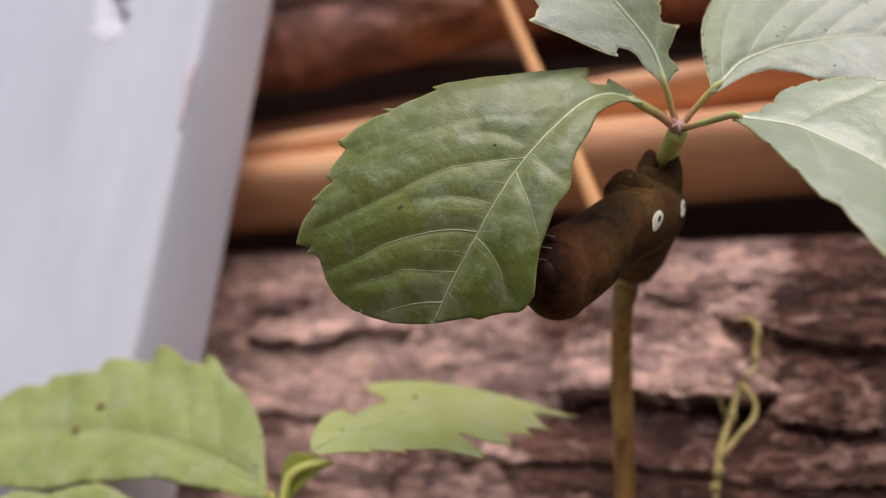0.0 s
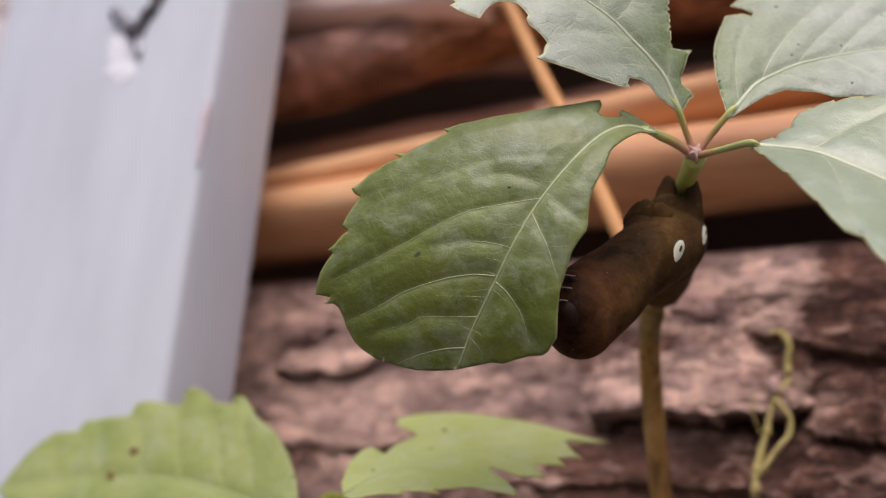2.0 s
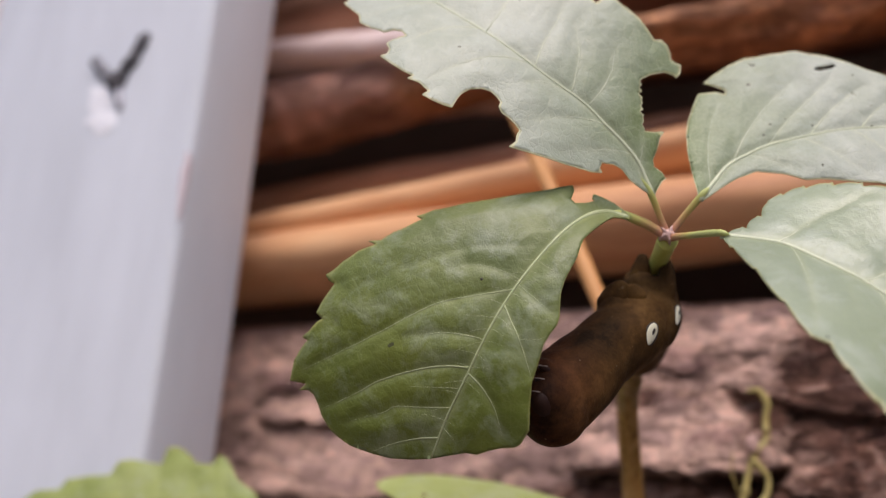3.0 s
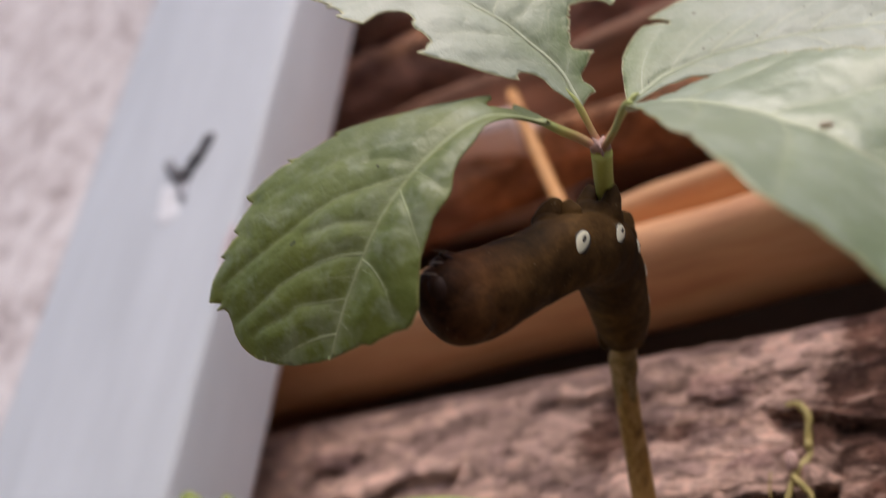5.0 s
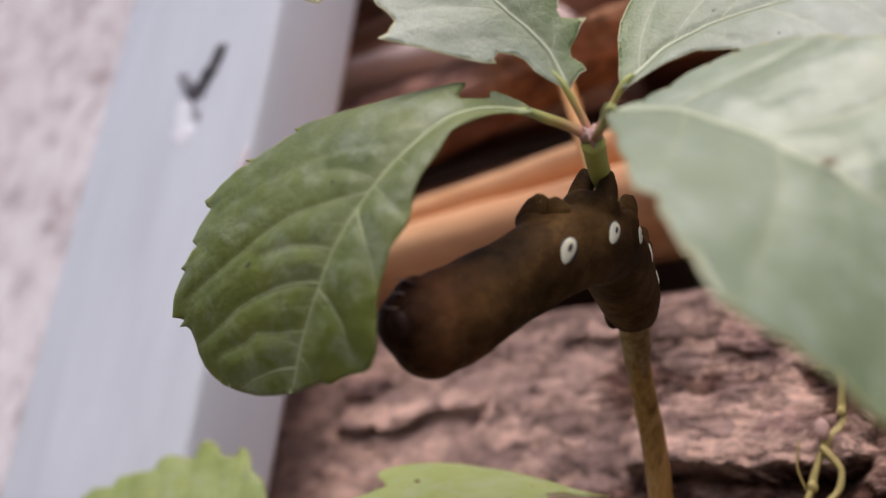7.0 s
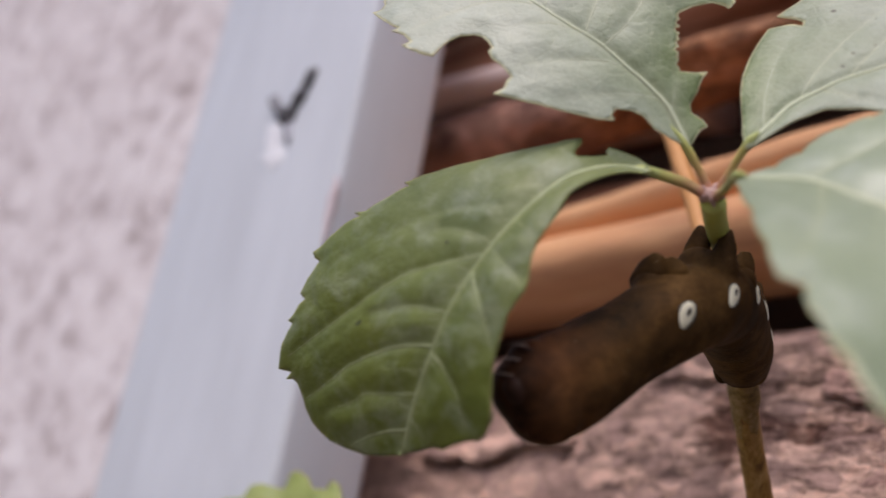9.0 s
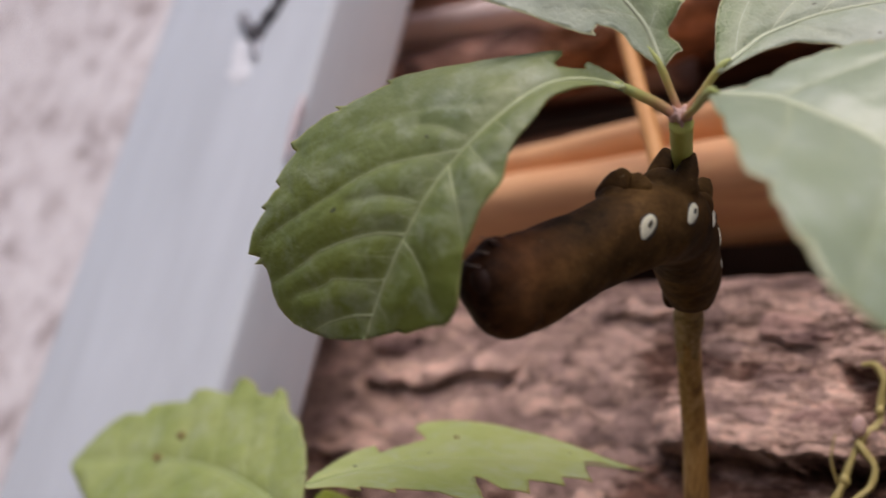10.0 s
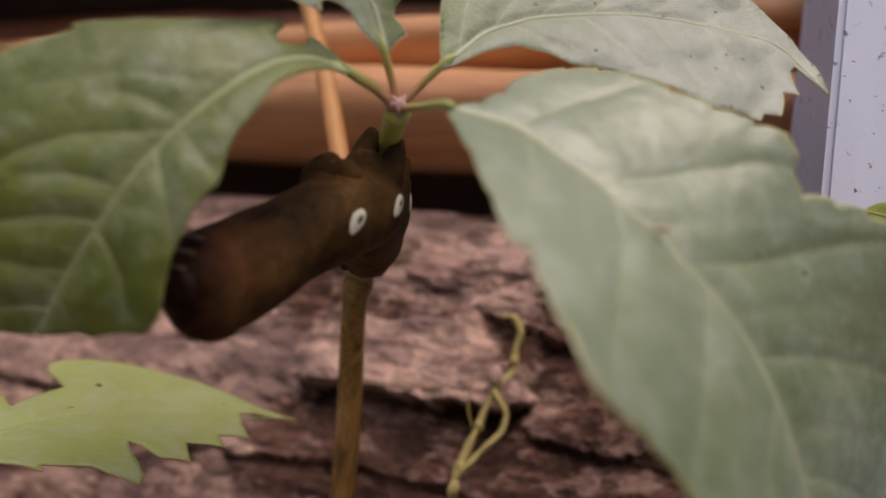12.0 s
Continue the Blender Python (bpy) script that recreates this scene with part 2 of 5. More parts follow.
def bark_material(name, inner, outer, crack):
    """Bark in layers: the reddish inner bark lies bare where the grey outer flakes have gone; both mottled, with thin lengthwise cracks."""
    n = Nodes(name)
    layer = n.add("ShaderNodeAttribute")
    layer.attribute_name = "flake"
    vec = n.coords((0.45, 1, 1))
    big, small = n.noise(vec, 85, 8, 0.72, 0.6), n.noise(vec, 420, 6, 0.75)
    fac = n.math("ADD", n.math("MULTIPLY", big, 0.5), n.math("MULTIPLY", small, 0.5))
    low = n.ramp(fac, [(0.36, tuple(c * 0.5 for c in inner)), (0.5, inner), (0.64, tuple(min(1, c * 2.2) for c in inner))])
    high = n.ramp(fac, [(0.36, tuple(c * 0.50 for c in outer)), (0.49, outer), (0.64, tuple(min(1, c * 1.6) for c in outer))])
    mask = n.math("ADD", layer.outputs["Fac"], n.math("MULTIPLY", n.math("SUBTRACT", fac, 0.5), 2.2))
    base = n.mix(n.ramp(mask, [(0.30, (0, 0, 0)), (0.70, (1, 1, 1))]), low, high)
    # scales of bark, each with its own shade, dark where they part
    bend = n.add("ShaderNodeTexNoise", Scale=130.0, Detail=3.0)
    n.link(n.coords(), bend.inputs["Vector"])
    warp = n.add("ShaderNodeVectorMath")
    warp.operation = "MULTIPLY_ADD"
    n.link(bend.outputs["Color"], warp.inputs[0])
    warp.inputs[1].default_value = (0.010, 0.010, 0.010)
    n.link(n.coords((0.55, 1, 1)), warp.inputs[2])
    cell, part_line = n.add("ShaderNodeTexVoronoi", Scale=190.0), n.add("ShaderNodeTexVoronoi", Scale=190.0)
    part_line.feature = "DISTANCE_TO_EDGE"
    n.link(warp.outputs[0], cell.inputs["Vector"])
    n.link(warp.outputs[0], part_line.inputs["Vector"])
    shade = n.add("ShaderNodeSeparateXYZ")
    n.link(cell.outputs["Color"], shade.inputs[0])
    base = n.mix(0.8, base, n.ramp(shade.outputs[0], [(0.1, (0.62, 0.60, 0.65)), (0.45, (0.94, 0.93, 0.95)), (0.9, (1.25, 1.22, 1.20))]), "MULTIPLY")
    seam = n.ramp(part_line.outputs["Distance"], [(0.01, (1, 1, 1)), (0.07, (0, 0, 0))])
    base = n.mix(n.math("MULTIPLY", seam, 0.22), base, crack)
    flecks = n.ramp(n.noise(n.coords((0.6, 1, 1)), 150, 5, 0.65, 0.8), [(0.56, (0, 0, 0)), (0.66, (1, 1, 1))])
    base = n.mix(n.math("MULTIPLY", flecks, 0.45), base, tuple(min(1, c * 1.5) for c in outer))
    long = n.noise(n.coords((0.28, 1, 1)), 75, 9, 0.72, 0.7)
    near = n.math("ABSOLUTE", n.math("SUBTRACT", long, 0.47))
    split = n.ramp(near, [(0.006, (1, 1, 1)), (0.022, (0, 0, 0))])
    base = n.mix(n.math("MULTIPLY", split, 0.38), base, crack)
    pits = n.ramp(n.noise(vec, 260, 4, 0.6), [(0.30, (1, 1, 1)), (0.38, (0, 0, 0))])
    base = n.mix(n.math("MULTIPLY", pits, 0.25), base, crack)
    h = n.math("ADD", n.math("ADD", n.math("MULTIPLY", fac, 0.8), n.math("MULTIPLY", shade.outputs[1], 0.35)), n.math("MULTIPLY", long, 0.4))
    n.bump(n.math("SUBTRACT", h, n.math("MULTIPLY", split, 0.25)), 0.9, 0.0034)
    return n.done(base, 0.9, 0.15)


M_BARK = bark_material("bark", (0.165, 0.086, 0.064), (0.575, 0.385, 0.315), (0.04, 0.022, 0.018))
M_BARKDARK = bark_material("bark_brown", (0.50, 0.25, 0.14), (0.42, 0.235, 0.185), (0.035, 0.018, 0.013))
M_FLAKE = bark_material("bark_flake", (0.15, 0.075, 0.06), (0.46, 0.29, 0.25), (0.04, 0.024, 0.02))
M_PINK = plain_material("bark_pink_inner", [(0.3, (0.58, 0.43, 0.40)), (0.5, (0.74, 0.58, 0.55)), (0.7, (0.84, 0.70, 0.67))], 30, 0.7, (0.3, 1, 1), 0.3)


def paint_material(name, tint, wear, grain=70):
    n = Nodes(name)
    vec = n.coords((1, 1, 0.25))
    vec2 = n.coords()
    streak = n.noise(vec, 34, 6, 0.65, 0.2)
    base = n.mix(n.ramp(streak, [(0.3, (0, 0, 0)), (0.75, (1, 1, 1))]), tint, tuple(min(1, c * 1.2) for c in tint))
    chips = n.ramp(n.noise(vec2, grain, 8, 0.75, 0.4), [(wear, (0, 0, 0)), (wear + 0.02, (1, 1, 1))])
    base = n.mix(chips, base, (0.10, 0.085, 0.09))
    n.bump(n.math("SUBTRACT", streak, chips), 0.35, 0.0006)
    return n.done(base, 0.55, 0.4)


M_PAINT = paint_material("white_paint", (0.625, 0.655, 0.705), 0.78)
M_CHIPPED = paint_material("white_paint_chipped", (0.55, 0.585, 0.70), 0.605, 320)
M_STUCCO = plain_material("rough_render", [(0.34, (0.20, 0.15, 0.15)), (0.42, (0.46, 0.39, 0.39)), (0.49, (0.74, 0.68, 0.69)), (0.68, (0.88, 0.84, 0.85))], 62, 0.9, (1, 1, 1), 0.8, 0.003, 0.2, 4.0, 0.6)
M_SOIL = plain_material("bare_soil", [(0.3, (0.06, 0.045, 0.035)), (0.7, (0.18, 0.14, 0.11))], 30, 0.95, (1, 1, 1), 0.8, 0.004)
M_BACK = plain_material("dark_backing", [(0.3, (0.07, 0.04, 0.028)), (0.7, (0.18, 0.10, 0.07))], 20, 0.9, (0.3, 1, 1))


def skin_material(name):
    """Caterpillar skin: olive-brown blotches over near-black, redder towards the head, stippled with tiny pale dots."""
    n = Nodes(name)
    vec = n.coords()
    sep = n.add("ShaderNodeSeparateXYZ")
    n.link(vec, sep.inputs[0])
    big, mid, fine = n.noise(vec, 110, 4, 0.55, 0.5), n.noise(vec, 420, 5, 0.65), n.noise(vec, 1900, 3, 0.6)
    fac = n.math("ADD", n.math("ADD", n.math("MULTIPLY", big, 0.60), n.math("MULTIPLY", mid, 0.28)), n.math("MULTIPLY", fine, 0.12))
    olive = n.ramp(fac, [(0.34, (0.016, 0.0088, 0.0034)), (0.50, (0.062, 0.0315, 0.0105)), (0.66, (0.130, 0.070, 0.023))])
    red = n.ramp(fac, [(0.34, (0.014, 0.0050, 0.0026)), (0.50, (0.060, 0.0210, 0.0085)), (0.66, (0.125, 0.048, 0.018))])
    front = n.math("MINIMUM", n.math("MAXIMUM", n.math("ADD", n.math("MULTIPLY", sep.outputs[0], -90.0), n.math("SUBTRACT", n.math("MULTIPLY", big, 0.8), 1.2)), 0.0), 1.0)
    base = n.mix(front, olive, red)
    dots = n.ramp(n.noise(vec, 1300, 1), [(0.74, (0, 0, 0)), (0.78, (1, 1, 1))])
    base = n.mix(n.math("MULTIPLY", dots, 0.5), base, (0.22, 0.16, 0.10))
    n.bump(n.math("ADD", n.math("MULTIPLY", mid, 0.7), n.math("MULTIPLY", fine, 0.5)), 0.35, 0.0005)
    return n.done(base, 0.62, 0.06)


M_SKIN = skin_material("caterpillar_skin")
M_FACE = plain_material("caterpillar_face", [(0.3, (0.010, 0.0042, 0.0028)), (0.7, (0.034, 0.0125, 0.0070))], 300, 0.5, spec=0.15)
M_SPOT = plain_material("cream_spot", [(0.3, (0.74, 0.71, 0.53)), (0.7, (0.86, 0.83, 0.66))], 700, 0.45)
M_SLIT = plain_material("dark_slit", [(0.3, (0.02, 0.015, 0.01)), (0.7, (0.06, 0.045, 0.03))], 700, 0.5)
M_CLAW = plain_material("pale_claw", [(0.3, (0.22, 0.16, 0.13)), (0.7, (0.36, 0.28, 0.24))], 500, 0.4)
M_WHITE = plain_material("bright_white_paint", [(0.35, (0.82, 0.82, 0.86)), (0.65, (0.92, 0.92, 0.95))], 300, 0.5)
M_CHIPGREY = plain_material("grey_chip", [(0.3, (0.16, 0.16, 0.18)), (0.7, (0.30, 0.30, 0.33))], 200, 0.7)
M_STAIN = plain_material("grey_stain", [(0.3, (0.36, 0.36, 0.40)), (0.7, (0.50, 0.50, 0.55))], 300, 0.7)
M_CHIPPINK = plain_material("bare_pink_wood", [(0.3, (0.60, 0.53, 0.56)), (0.7, (0.70, 0.60, 0.63))], 300, 0.7)
M_HOLE = plain_material("dark_knot_hole", [(0.3, (0.05, 0.05, 0.055)), (0.7, (0.15, 0.14, 0.15))], 200, 0.8)


# ---- building helpers ----
def link_mesh(name, bm, material, smooth=True):
    me = bpy.data.meshes.new(name)
    bm.to_mesh(me)
    bm.free()
    me.materials.append(material)
    for p in me.polygons:
        p.use_smooth = smooth
    return new(name, me)


def part(name, bm, material, parent, label="", smooth=True):
    ob = link_mesh(name, bm, material, smooth)
    ob.parent = parent
    if label:
        ob["label"] = label
    return ob


def thing(name, m, label, category, group="", kind=""):
    ob = new(name)
    ob.empty_display_size = 0.02
    ob.matrix_world = m
    return tagged(ob, label, category, group, kind)


def glide(points, steps):
    """Catmull-Rom through points (tuples of any length)."""
    p = [np.array(q, float) for q in points]
    p = [2 * p[0] - p[1], *p, 2 * p[-1] - p[-2]]
    out = []
    for i in range(1, len(p) - 2):
        for k in range(steps):
            t = k / steps
            a, b, c, d = p[i - 1 : i + 3]
            out.append(0.5 * (2 * b + (c - a) * t + (2 * a - 5 * b + 4 * c - d) * t * t + (3 * b - a - 3 * c + d) * t**3))
    return out + [p[-2]]


def tube(points, steps=8, sides=12, wobble=0.0, bm=None):
    """A round rod through points (x, y, z, radius), with closed ends."""
    bm = bm or bmesh.new()
    path = glide(points, steps)
    rings, up = [], Vector((0.31, 0.17, 0.93))
    for i, q in enumerate(path):
        a, b = path[max(i - 1, 0)], path[min(i + 1, len(path) - 1)]
        d = Vector(b[:3] - a[:3]).normalized()
        x = (up - d * up.dot(d)).normalized()
        up, y = x, d.cross(x)
        ring = []
        for k in range(sides):
            g = 2 * math.pi * k / sides
            r = q[3] * (1 + wobble * noise.noise(Vector(q[:3]) * 300 + Vector((math.cos(g), math.sin(g), 0))))
            ring.append(bm.verts.new(Vector(q[:3]) + (x * math.cos(g) + y * math.sin(g)) * r))
        rings.append(ring)
    for r0, r1 in zip(rings, rings[1:]):
        for k in range(sides):
            bm.faces.new((r0[k], r0[(k + 1) % sides], r1[(k + 1) % sides], r1[k]))
    bm.faces.new(rings[0][::-1])
    bm.faces.new(rings[-1])
    return bm


def blob(center, axes, rings=8, sides=14, bm=None):
    """An ellipsoid at center whose three half-axes are vectors."""
    bm = bm or bmesh.new()
    m = Matrix([list(a) for a in axes]).transposed().to_4x4()
    m.translation = center
    bmesh.ops.create_uvsphere(bm, u_segments=sides, v_segments=rings, radius=1.0, matrix=m)
    return bm


def chamfer_box(x0, x1, y0, y1, z0, z1, bevel=0.002, bm=None):
    bm = bm or bmesh.new()
    made = bmesh.ops.create_cube(bm, size=1.0)["verts"]
    for v in made:
        v.co = Vector(((x0 + x1) / 2 + v.co.x * (x1 - x0), (y0 + y1) / 2 + v.co.y * (y1 - y0), (z0 + z1) / 2 + v.co.z * (z1 - z0)))
    edges = {e for v in made for e in v.link_edges}
    bmesh.ops.bevel(bm, geom=list(edges), offset=bevel, segments=3, affect="EDGES", profile=0.5)
    return bm


def along(points, n):
    """n points at even steps on a polyline."""
    p = [np.array(q, float) for q in points]
    run = np.r_[0, np.cumsum([np.linalg.norm(b - a) for a, b in zip(p, p[1:])])]
    want = np.linspace(0, run[-1], n)
    return [np.array([np.interp(w, run, [q[k] for q in p]) for k in range(2)]) for w in want]


def saw(points, deep, inner):
    """Turns each long stretch of a margin into a tooth: a notch behind the last tip, a swell, then a drawn-out point."""
    out = [np.array(points[0], float)]
    for a, b in zip(points, points[1:]):
        a, b = np.array(a, float), np.array(b, float)
        d = b - a
        size = np.linalg.norm(d)
        n = np.array([-d[1], d[0]]) / max(size, 1e-6)
        if n @ (np.array(inner) - (a + b) / 2) > 0:
            n = -n
        k = min(deep, size * 0.22)
        if size < 3.3:
            out.append(b)
        else:
            out += [a + d * 0.04 - n * k * 0.95, a + d * 0.22 - n * k * 0.35, a + d * 0.50 + n * k * 0.22, a + d * 0.80 + n * k * 0.22, b - d / size * 0.7 + n * k * 0.02, b + n * k * 0.30]
    return out


def gnawed(a, b, bites, deep, inward):
    """A chewed stretch from a to b: small round bites side by side."""
    a, b, n = np.array(a, float), np.array(b, float), np.array(inward, float)
    out = []
    for k in range(bites * 5):
        t = k / (bites * 5)
        w = 0.3 + 1.0 * ((k // 5 * 37 + 3) % 10) / 10
        out.append(tuple(a + (b - a) * t + n * deep * w * math.sin(math.pi * (k % 5) / 5)))
    return out + [tuple(b)]


VEINS = [(r, 0.26 + 0.72 * r) for r in (0.10, 0.23, 0.37, 0.51, 0.65, 0.80)]


def margins(midrib, upper, lower, teeth=(0.9, 0.9), rounded=(99, 99), veins=(VEINS, VEINS), gauge=1.0):
    """The outline of a blade from its two margins (base to tip), and its side veins: where each leaves the midrib and meets the margin."""
    n = 200
    mid = along(glide([np.array(q) for q in midrib], 10), n)
    inner = np.mean(mid, axis=0)
    sides, lines = [], []
    for margin, t, cut, roots in zip((upper, lower), teeth, rounded, veins):
        edge = saw(margin[: cut + 1], t, inner) if t else [np.array(q, float) for q in margin[: cut + 1]]
        if cut < len(margin) - 1:
            edge += glide([np.array(q, float) for q in margin[cut:]], 6)[1:]
        sides.append(edge)
        rim, v = along(edge, n), sorted(roots)
        weak = [((a[0] + b[0]) / 2 + 0.012, (a[1] + b[1]) / 2) for a, b in zip(v, v[1:]) if b[0] < 0.85]
        for (root, tip), end, thick in [(r, 0.93, 0.17) for r in v] + [(r, 0.50, 0.0) for r in weak]:
            line = []
            for k in range(15):
                w = end * k / 14
                i = min(n - 1, int((root + (tip - root) * w) * (n - 1)))
                line.append(tuple(mid[i] + (rim[i] - mid[i]) * w + 0.8 * w * noise.noise(Vector((root * 40, w * 2.5, len(lines))))))
            lines.append((line, thick * gauge))
    return [tuple(q) for q in sides[0][:-1]] + [tuple(q) for q in sides[1][::-1]], lines


def reach(pts, line):
    """Distance from each point to a polyline, and how far along it the nearest place lies (0 to 1)."""
    line, pts = np.array(line, float), np.asarray(pts, float)
    run = np.r_[0, np.cumsum(np.linalg.norm(np.diff(line, axis=0), axis=1))]
    a, d = line[:-1], np.diff(line, axis=0)
    size = np.maximum((d * d).sum(axis=1), 1e-12)
    best, where = np.empty(len(pts)), np.empty(len(pts))
    for k in range(0, len(pts), 2000):
        off = pts[k : k + 2000, None, :] - a[None]
        t = np.clip((off * d[None]).sum(axis=2) / size, 0, 1)
        far = ((off - t[..., None] * d[None]) ** 2).sum(axis=2)
        i = far.argmin(axis=1)
        j = np.arange(len(i))
        best[k : k + 2000], where[k : k + 2000] = np.sqrt(far[j, i]), (run[i] + t[j, i] * np.diff(run)[i]) / run[-1]
    return best, where


def inside(pts, loop):
    hit = np.zeros(len(pts), bool)
    for (x0, z0), (x1, z1) in zip(loop, loop[1:] + loop[:1]):
        if z0 != z1:
            hit ^= ((pts[:, 1] < z0) != (pts[:, 1] < z1)) & (pts[:, 0] < x0 + (pts[:, 1] - z0) * (x1 - x0) / (z1 - z0))
    return hit


def blade(name, outline, midrib, veins, bend, parent, material, quilt=0.5, label="", grain=0.55, lift=None, rib=None, crumple=0.0, gauge=1.0, holes=(), rim=0.0,
          rim_material=None, soft=1.5, proud=0.12, curl=0.0):
    """A leaf blade with its midrib and side veins. outline, midrib and veins: (x, z) in mm from the hub; each vein with its half-thickness in mm (0: a groove alone);
    bend: how the blade's depth varies, in metres (constant, x, z, xx, xz, zz, with x and z in units of 30 mm); quilt: swelling between the veins in mm;
    lift: (x, z, reach, mm) where the blade is drawn back to its stalk; crumple: waves towards the tip in mm; holes: loops eaten through;
    proud: how far the veins stand out in mm; curl: ripples along the margin in mm."""
    rnd = random.Random(len(outline))
    mid = [tuple(q) for q in along(glide([np.array(q) for q in midrib], 10), 60)]
    loops, verts, edges = [], [], []
    for loop in [outline, *holes]:
        ring = []
        for p, q in zip(loop, list(loop[1:]) + [loop[0]]):
            p, q = np.array(p, float), np.array(q, float)
            if np.linalg.norm(q - p) > 1e-3:
                n = max(1, int(math.ceil(np.linalg.norm(q - p) / (grain * 0.8))))
                ring += [tuple(p + (q - p) * k / n) for k in range(n)]
        loops.append(ring)
        i0 = len(verts)
        verts += ring
        edges += [(i0 + k, i0 + (k + 1) % len(ring)) for k in range(len(ring))]
    lo, hi = np.min(outline, axis=0), np.max(outline, axis=0)
    inner = np.array([(x + (j % 2) * grain / 2 + rnd.uniform(-0.1, 0.1) * grain, z) for j, z in enumerate(np.arange(lo[1], hi[1], grain * 0.87)) for x in np.arange(lo[0], hi[0], grain)])
    keep = inside(inner, loops[0])
    for ring in loops[1:]:
        keep &= ~inside(inner, ring)
    inner = inner[keep]
    gap = np.min([reach(inner, ring + ring[:1])[0] for ring in loops], axis=0)
    verts += [tuple(p) for p in inner[gap > grain * 0.55]]
    out = geometry.delaunay_2d_cdt([Vector(v) for v in verts], edges, [], 0, 1e-5)
    pts, tris = np.array([tuple(v) for v in out[0]]), np.array(out[2])
    centre = pts[tris].mean(axis=1)
    keep = inside(centre, loops[0])
    for ring in loops[1:]:
        keep &= ~inside(centre, ring)
    tris = tris[keep]
    c = np.array(list(bend) + [0] * (6 - len(bend)))
    rims = loops[0] + loops[0][:1]

    def surface(p):
        """Depth in metres, place along the midrib, share of the way to the margin, and nearness to a vein."""
        X, Z = p[:, 0] / 30, p[:, 1] / 30
        y = c[0] + c[1] * X + c[2] * Z + c[3] * X * X + c[4] * X * Z + c[5] * Z * Z
        if lift:
            y = y + lift[3] / 1000 * np.exp(-((p[:, 0] - lift[0]) ** 2 + (p[:, 1] - lift[1]) ** 2) / lift[2] ** 2)
        dm, s = reach(p, mid)
        de, _ = reach(p, rims)
        a = dm / (dm + de + 1e-6)
        swell, halo = np.ones(len(p)), np.exp(-((dm / 0.8) ** 2))
        for line, thick in veins:
            d, w = reach(p, line)
            strong = min(1.0, 0.55 + thick * 2.2) if thick >= 0.05 else 0.28
            swell = np.minimum(swell, 1 - strong * (1 - 0.3 * w) * (0.65 * np.exp(-((d / soft / 1.7) ** 2)) + 0.35 * np.exp(-((d / 0.7) ** 2))))
            halo = np.maximum(halo, strong * (1 - 0.5 * w) * np.exp(-((d / 0.55) ** 2)))
        h = quilt * swell * np.minimum(1, dm / 4) * np.minimum(1, 0.35 + de / 5) - 0.5 * np.exp(-((dm / 0.9) ** 2)) * (1 - s)
        h += [0.5 * noise.noise(Vector((x * 0.06, z * 0.06, len(name)))) + 0.15 * noise.noise(Vector((x * 0.4, z * 0.4, 2))) + crumple * max(0, k - 0.45) * 2 * noise.noise(Vector((x * 0.16, z * 0.16, 5)))
              + curl * math.exp(-e / 2.0) * noise.noise(Vector((x * 0.22, z * 0.22, 8))) for (x, z), k, e in zip(p, s, de)]
        side = np.sign(np.interp(s, np.linspace(0, 1, 60), [q[1] for q in mid]) - p[:, 1])
        return y - h / 1000, s, a * side, halo

    y, s, a, halo = surface(pts)
    me = bpy.data.meshes.new(name)
    me.from_pydata([(x / 1000, d, z / 1000) for (x, z), d in zip(pts, y)], [], [tuple(int(i) for i in t) for t in tris])
    me.materials.append(material)
    uv = me.uv_layers.new(name="blade")
    for lp in me.loops:
        uv.data[lp.index].uv = (s[lp.vertex_index], 0.5 - 0.5 * a[lp.vertex_index])
    me.attributes.new("vein", "FLOAT", "POINT").data.foreach_set("value", halo.astype(np.float32))
    for p in me.polygons:
        p.use_smooth = True
    ob = new(name, me)
    ob.parent = parent
    if label:
        ob["label"] = label
    mod = ob.modifiers.new("thickness", "SOLIDIFY")
    mod.thickness, mod.offset = 0.00026, 0.0

    def strand(kind, line, thick, steps, mat, words=""):
        fine = [tuple(q) for q in along(glide([np.array(q, float) for q in line], 6), steps)]
        d = surface(np.array(fine))[0]
        part(kind, tube([(x / 1000, e - proud / 1000, z / 1000, thick(k / (steps - 1)) / 1000) for k, ((x, z), e) in enumerate(zip(fine, d))], 1, 6), mat, parent, words)
    if rib:
        strand("midrib", mid, lambda w: gauge * (0.26 + 0.60 * (1 - w) ** 3), 50, rib)
        for line, thick in veins:
            if thick:
                strand("side_vein", line, lambda w: thick * (1.15 - 0.95 * w), 18, rib)
    if rim:
        n = len(rims) // 2
        for piece in (rims[: n + 1], rims[n:]):
            steps = len(piece)
            strand("margin", piece[::2] if steps > 300 else piece, lambda w: rim * (1 + 0.4 * math.sin(w * 60) * math.sin(w * 23)), steps, rim_material, "thin pale margin")
    return ob


# ---- ground, wall beside the rack, added backing behind the stack ----
def build_ground():
    bm = bmesh.new()
    n = 60
    bmesh.ops.create_grid(bm, x_segments=n, y_segments=n, size=1.0)
    for v in bm.verts:
        r = v.co.length
        v.co *= 0.4 + 60 * r**5
        v.co.z = GROUND + 0.006 * noise.noise(v.co * 9) * (1 if r < 0.9 else 0)
    tagged(link_mesh("ground", bm, M_SOIL), "bare dark soil under the wood rack", "ground", kind="structure")


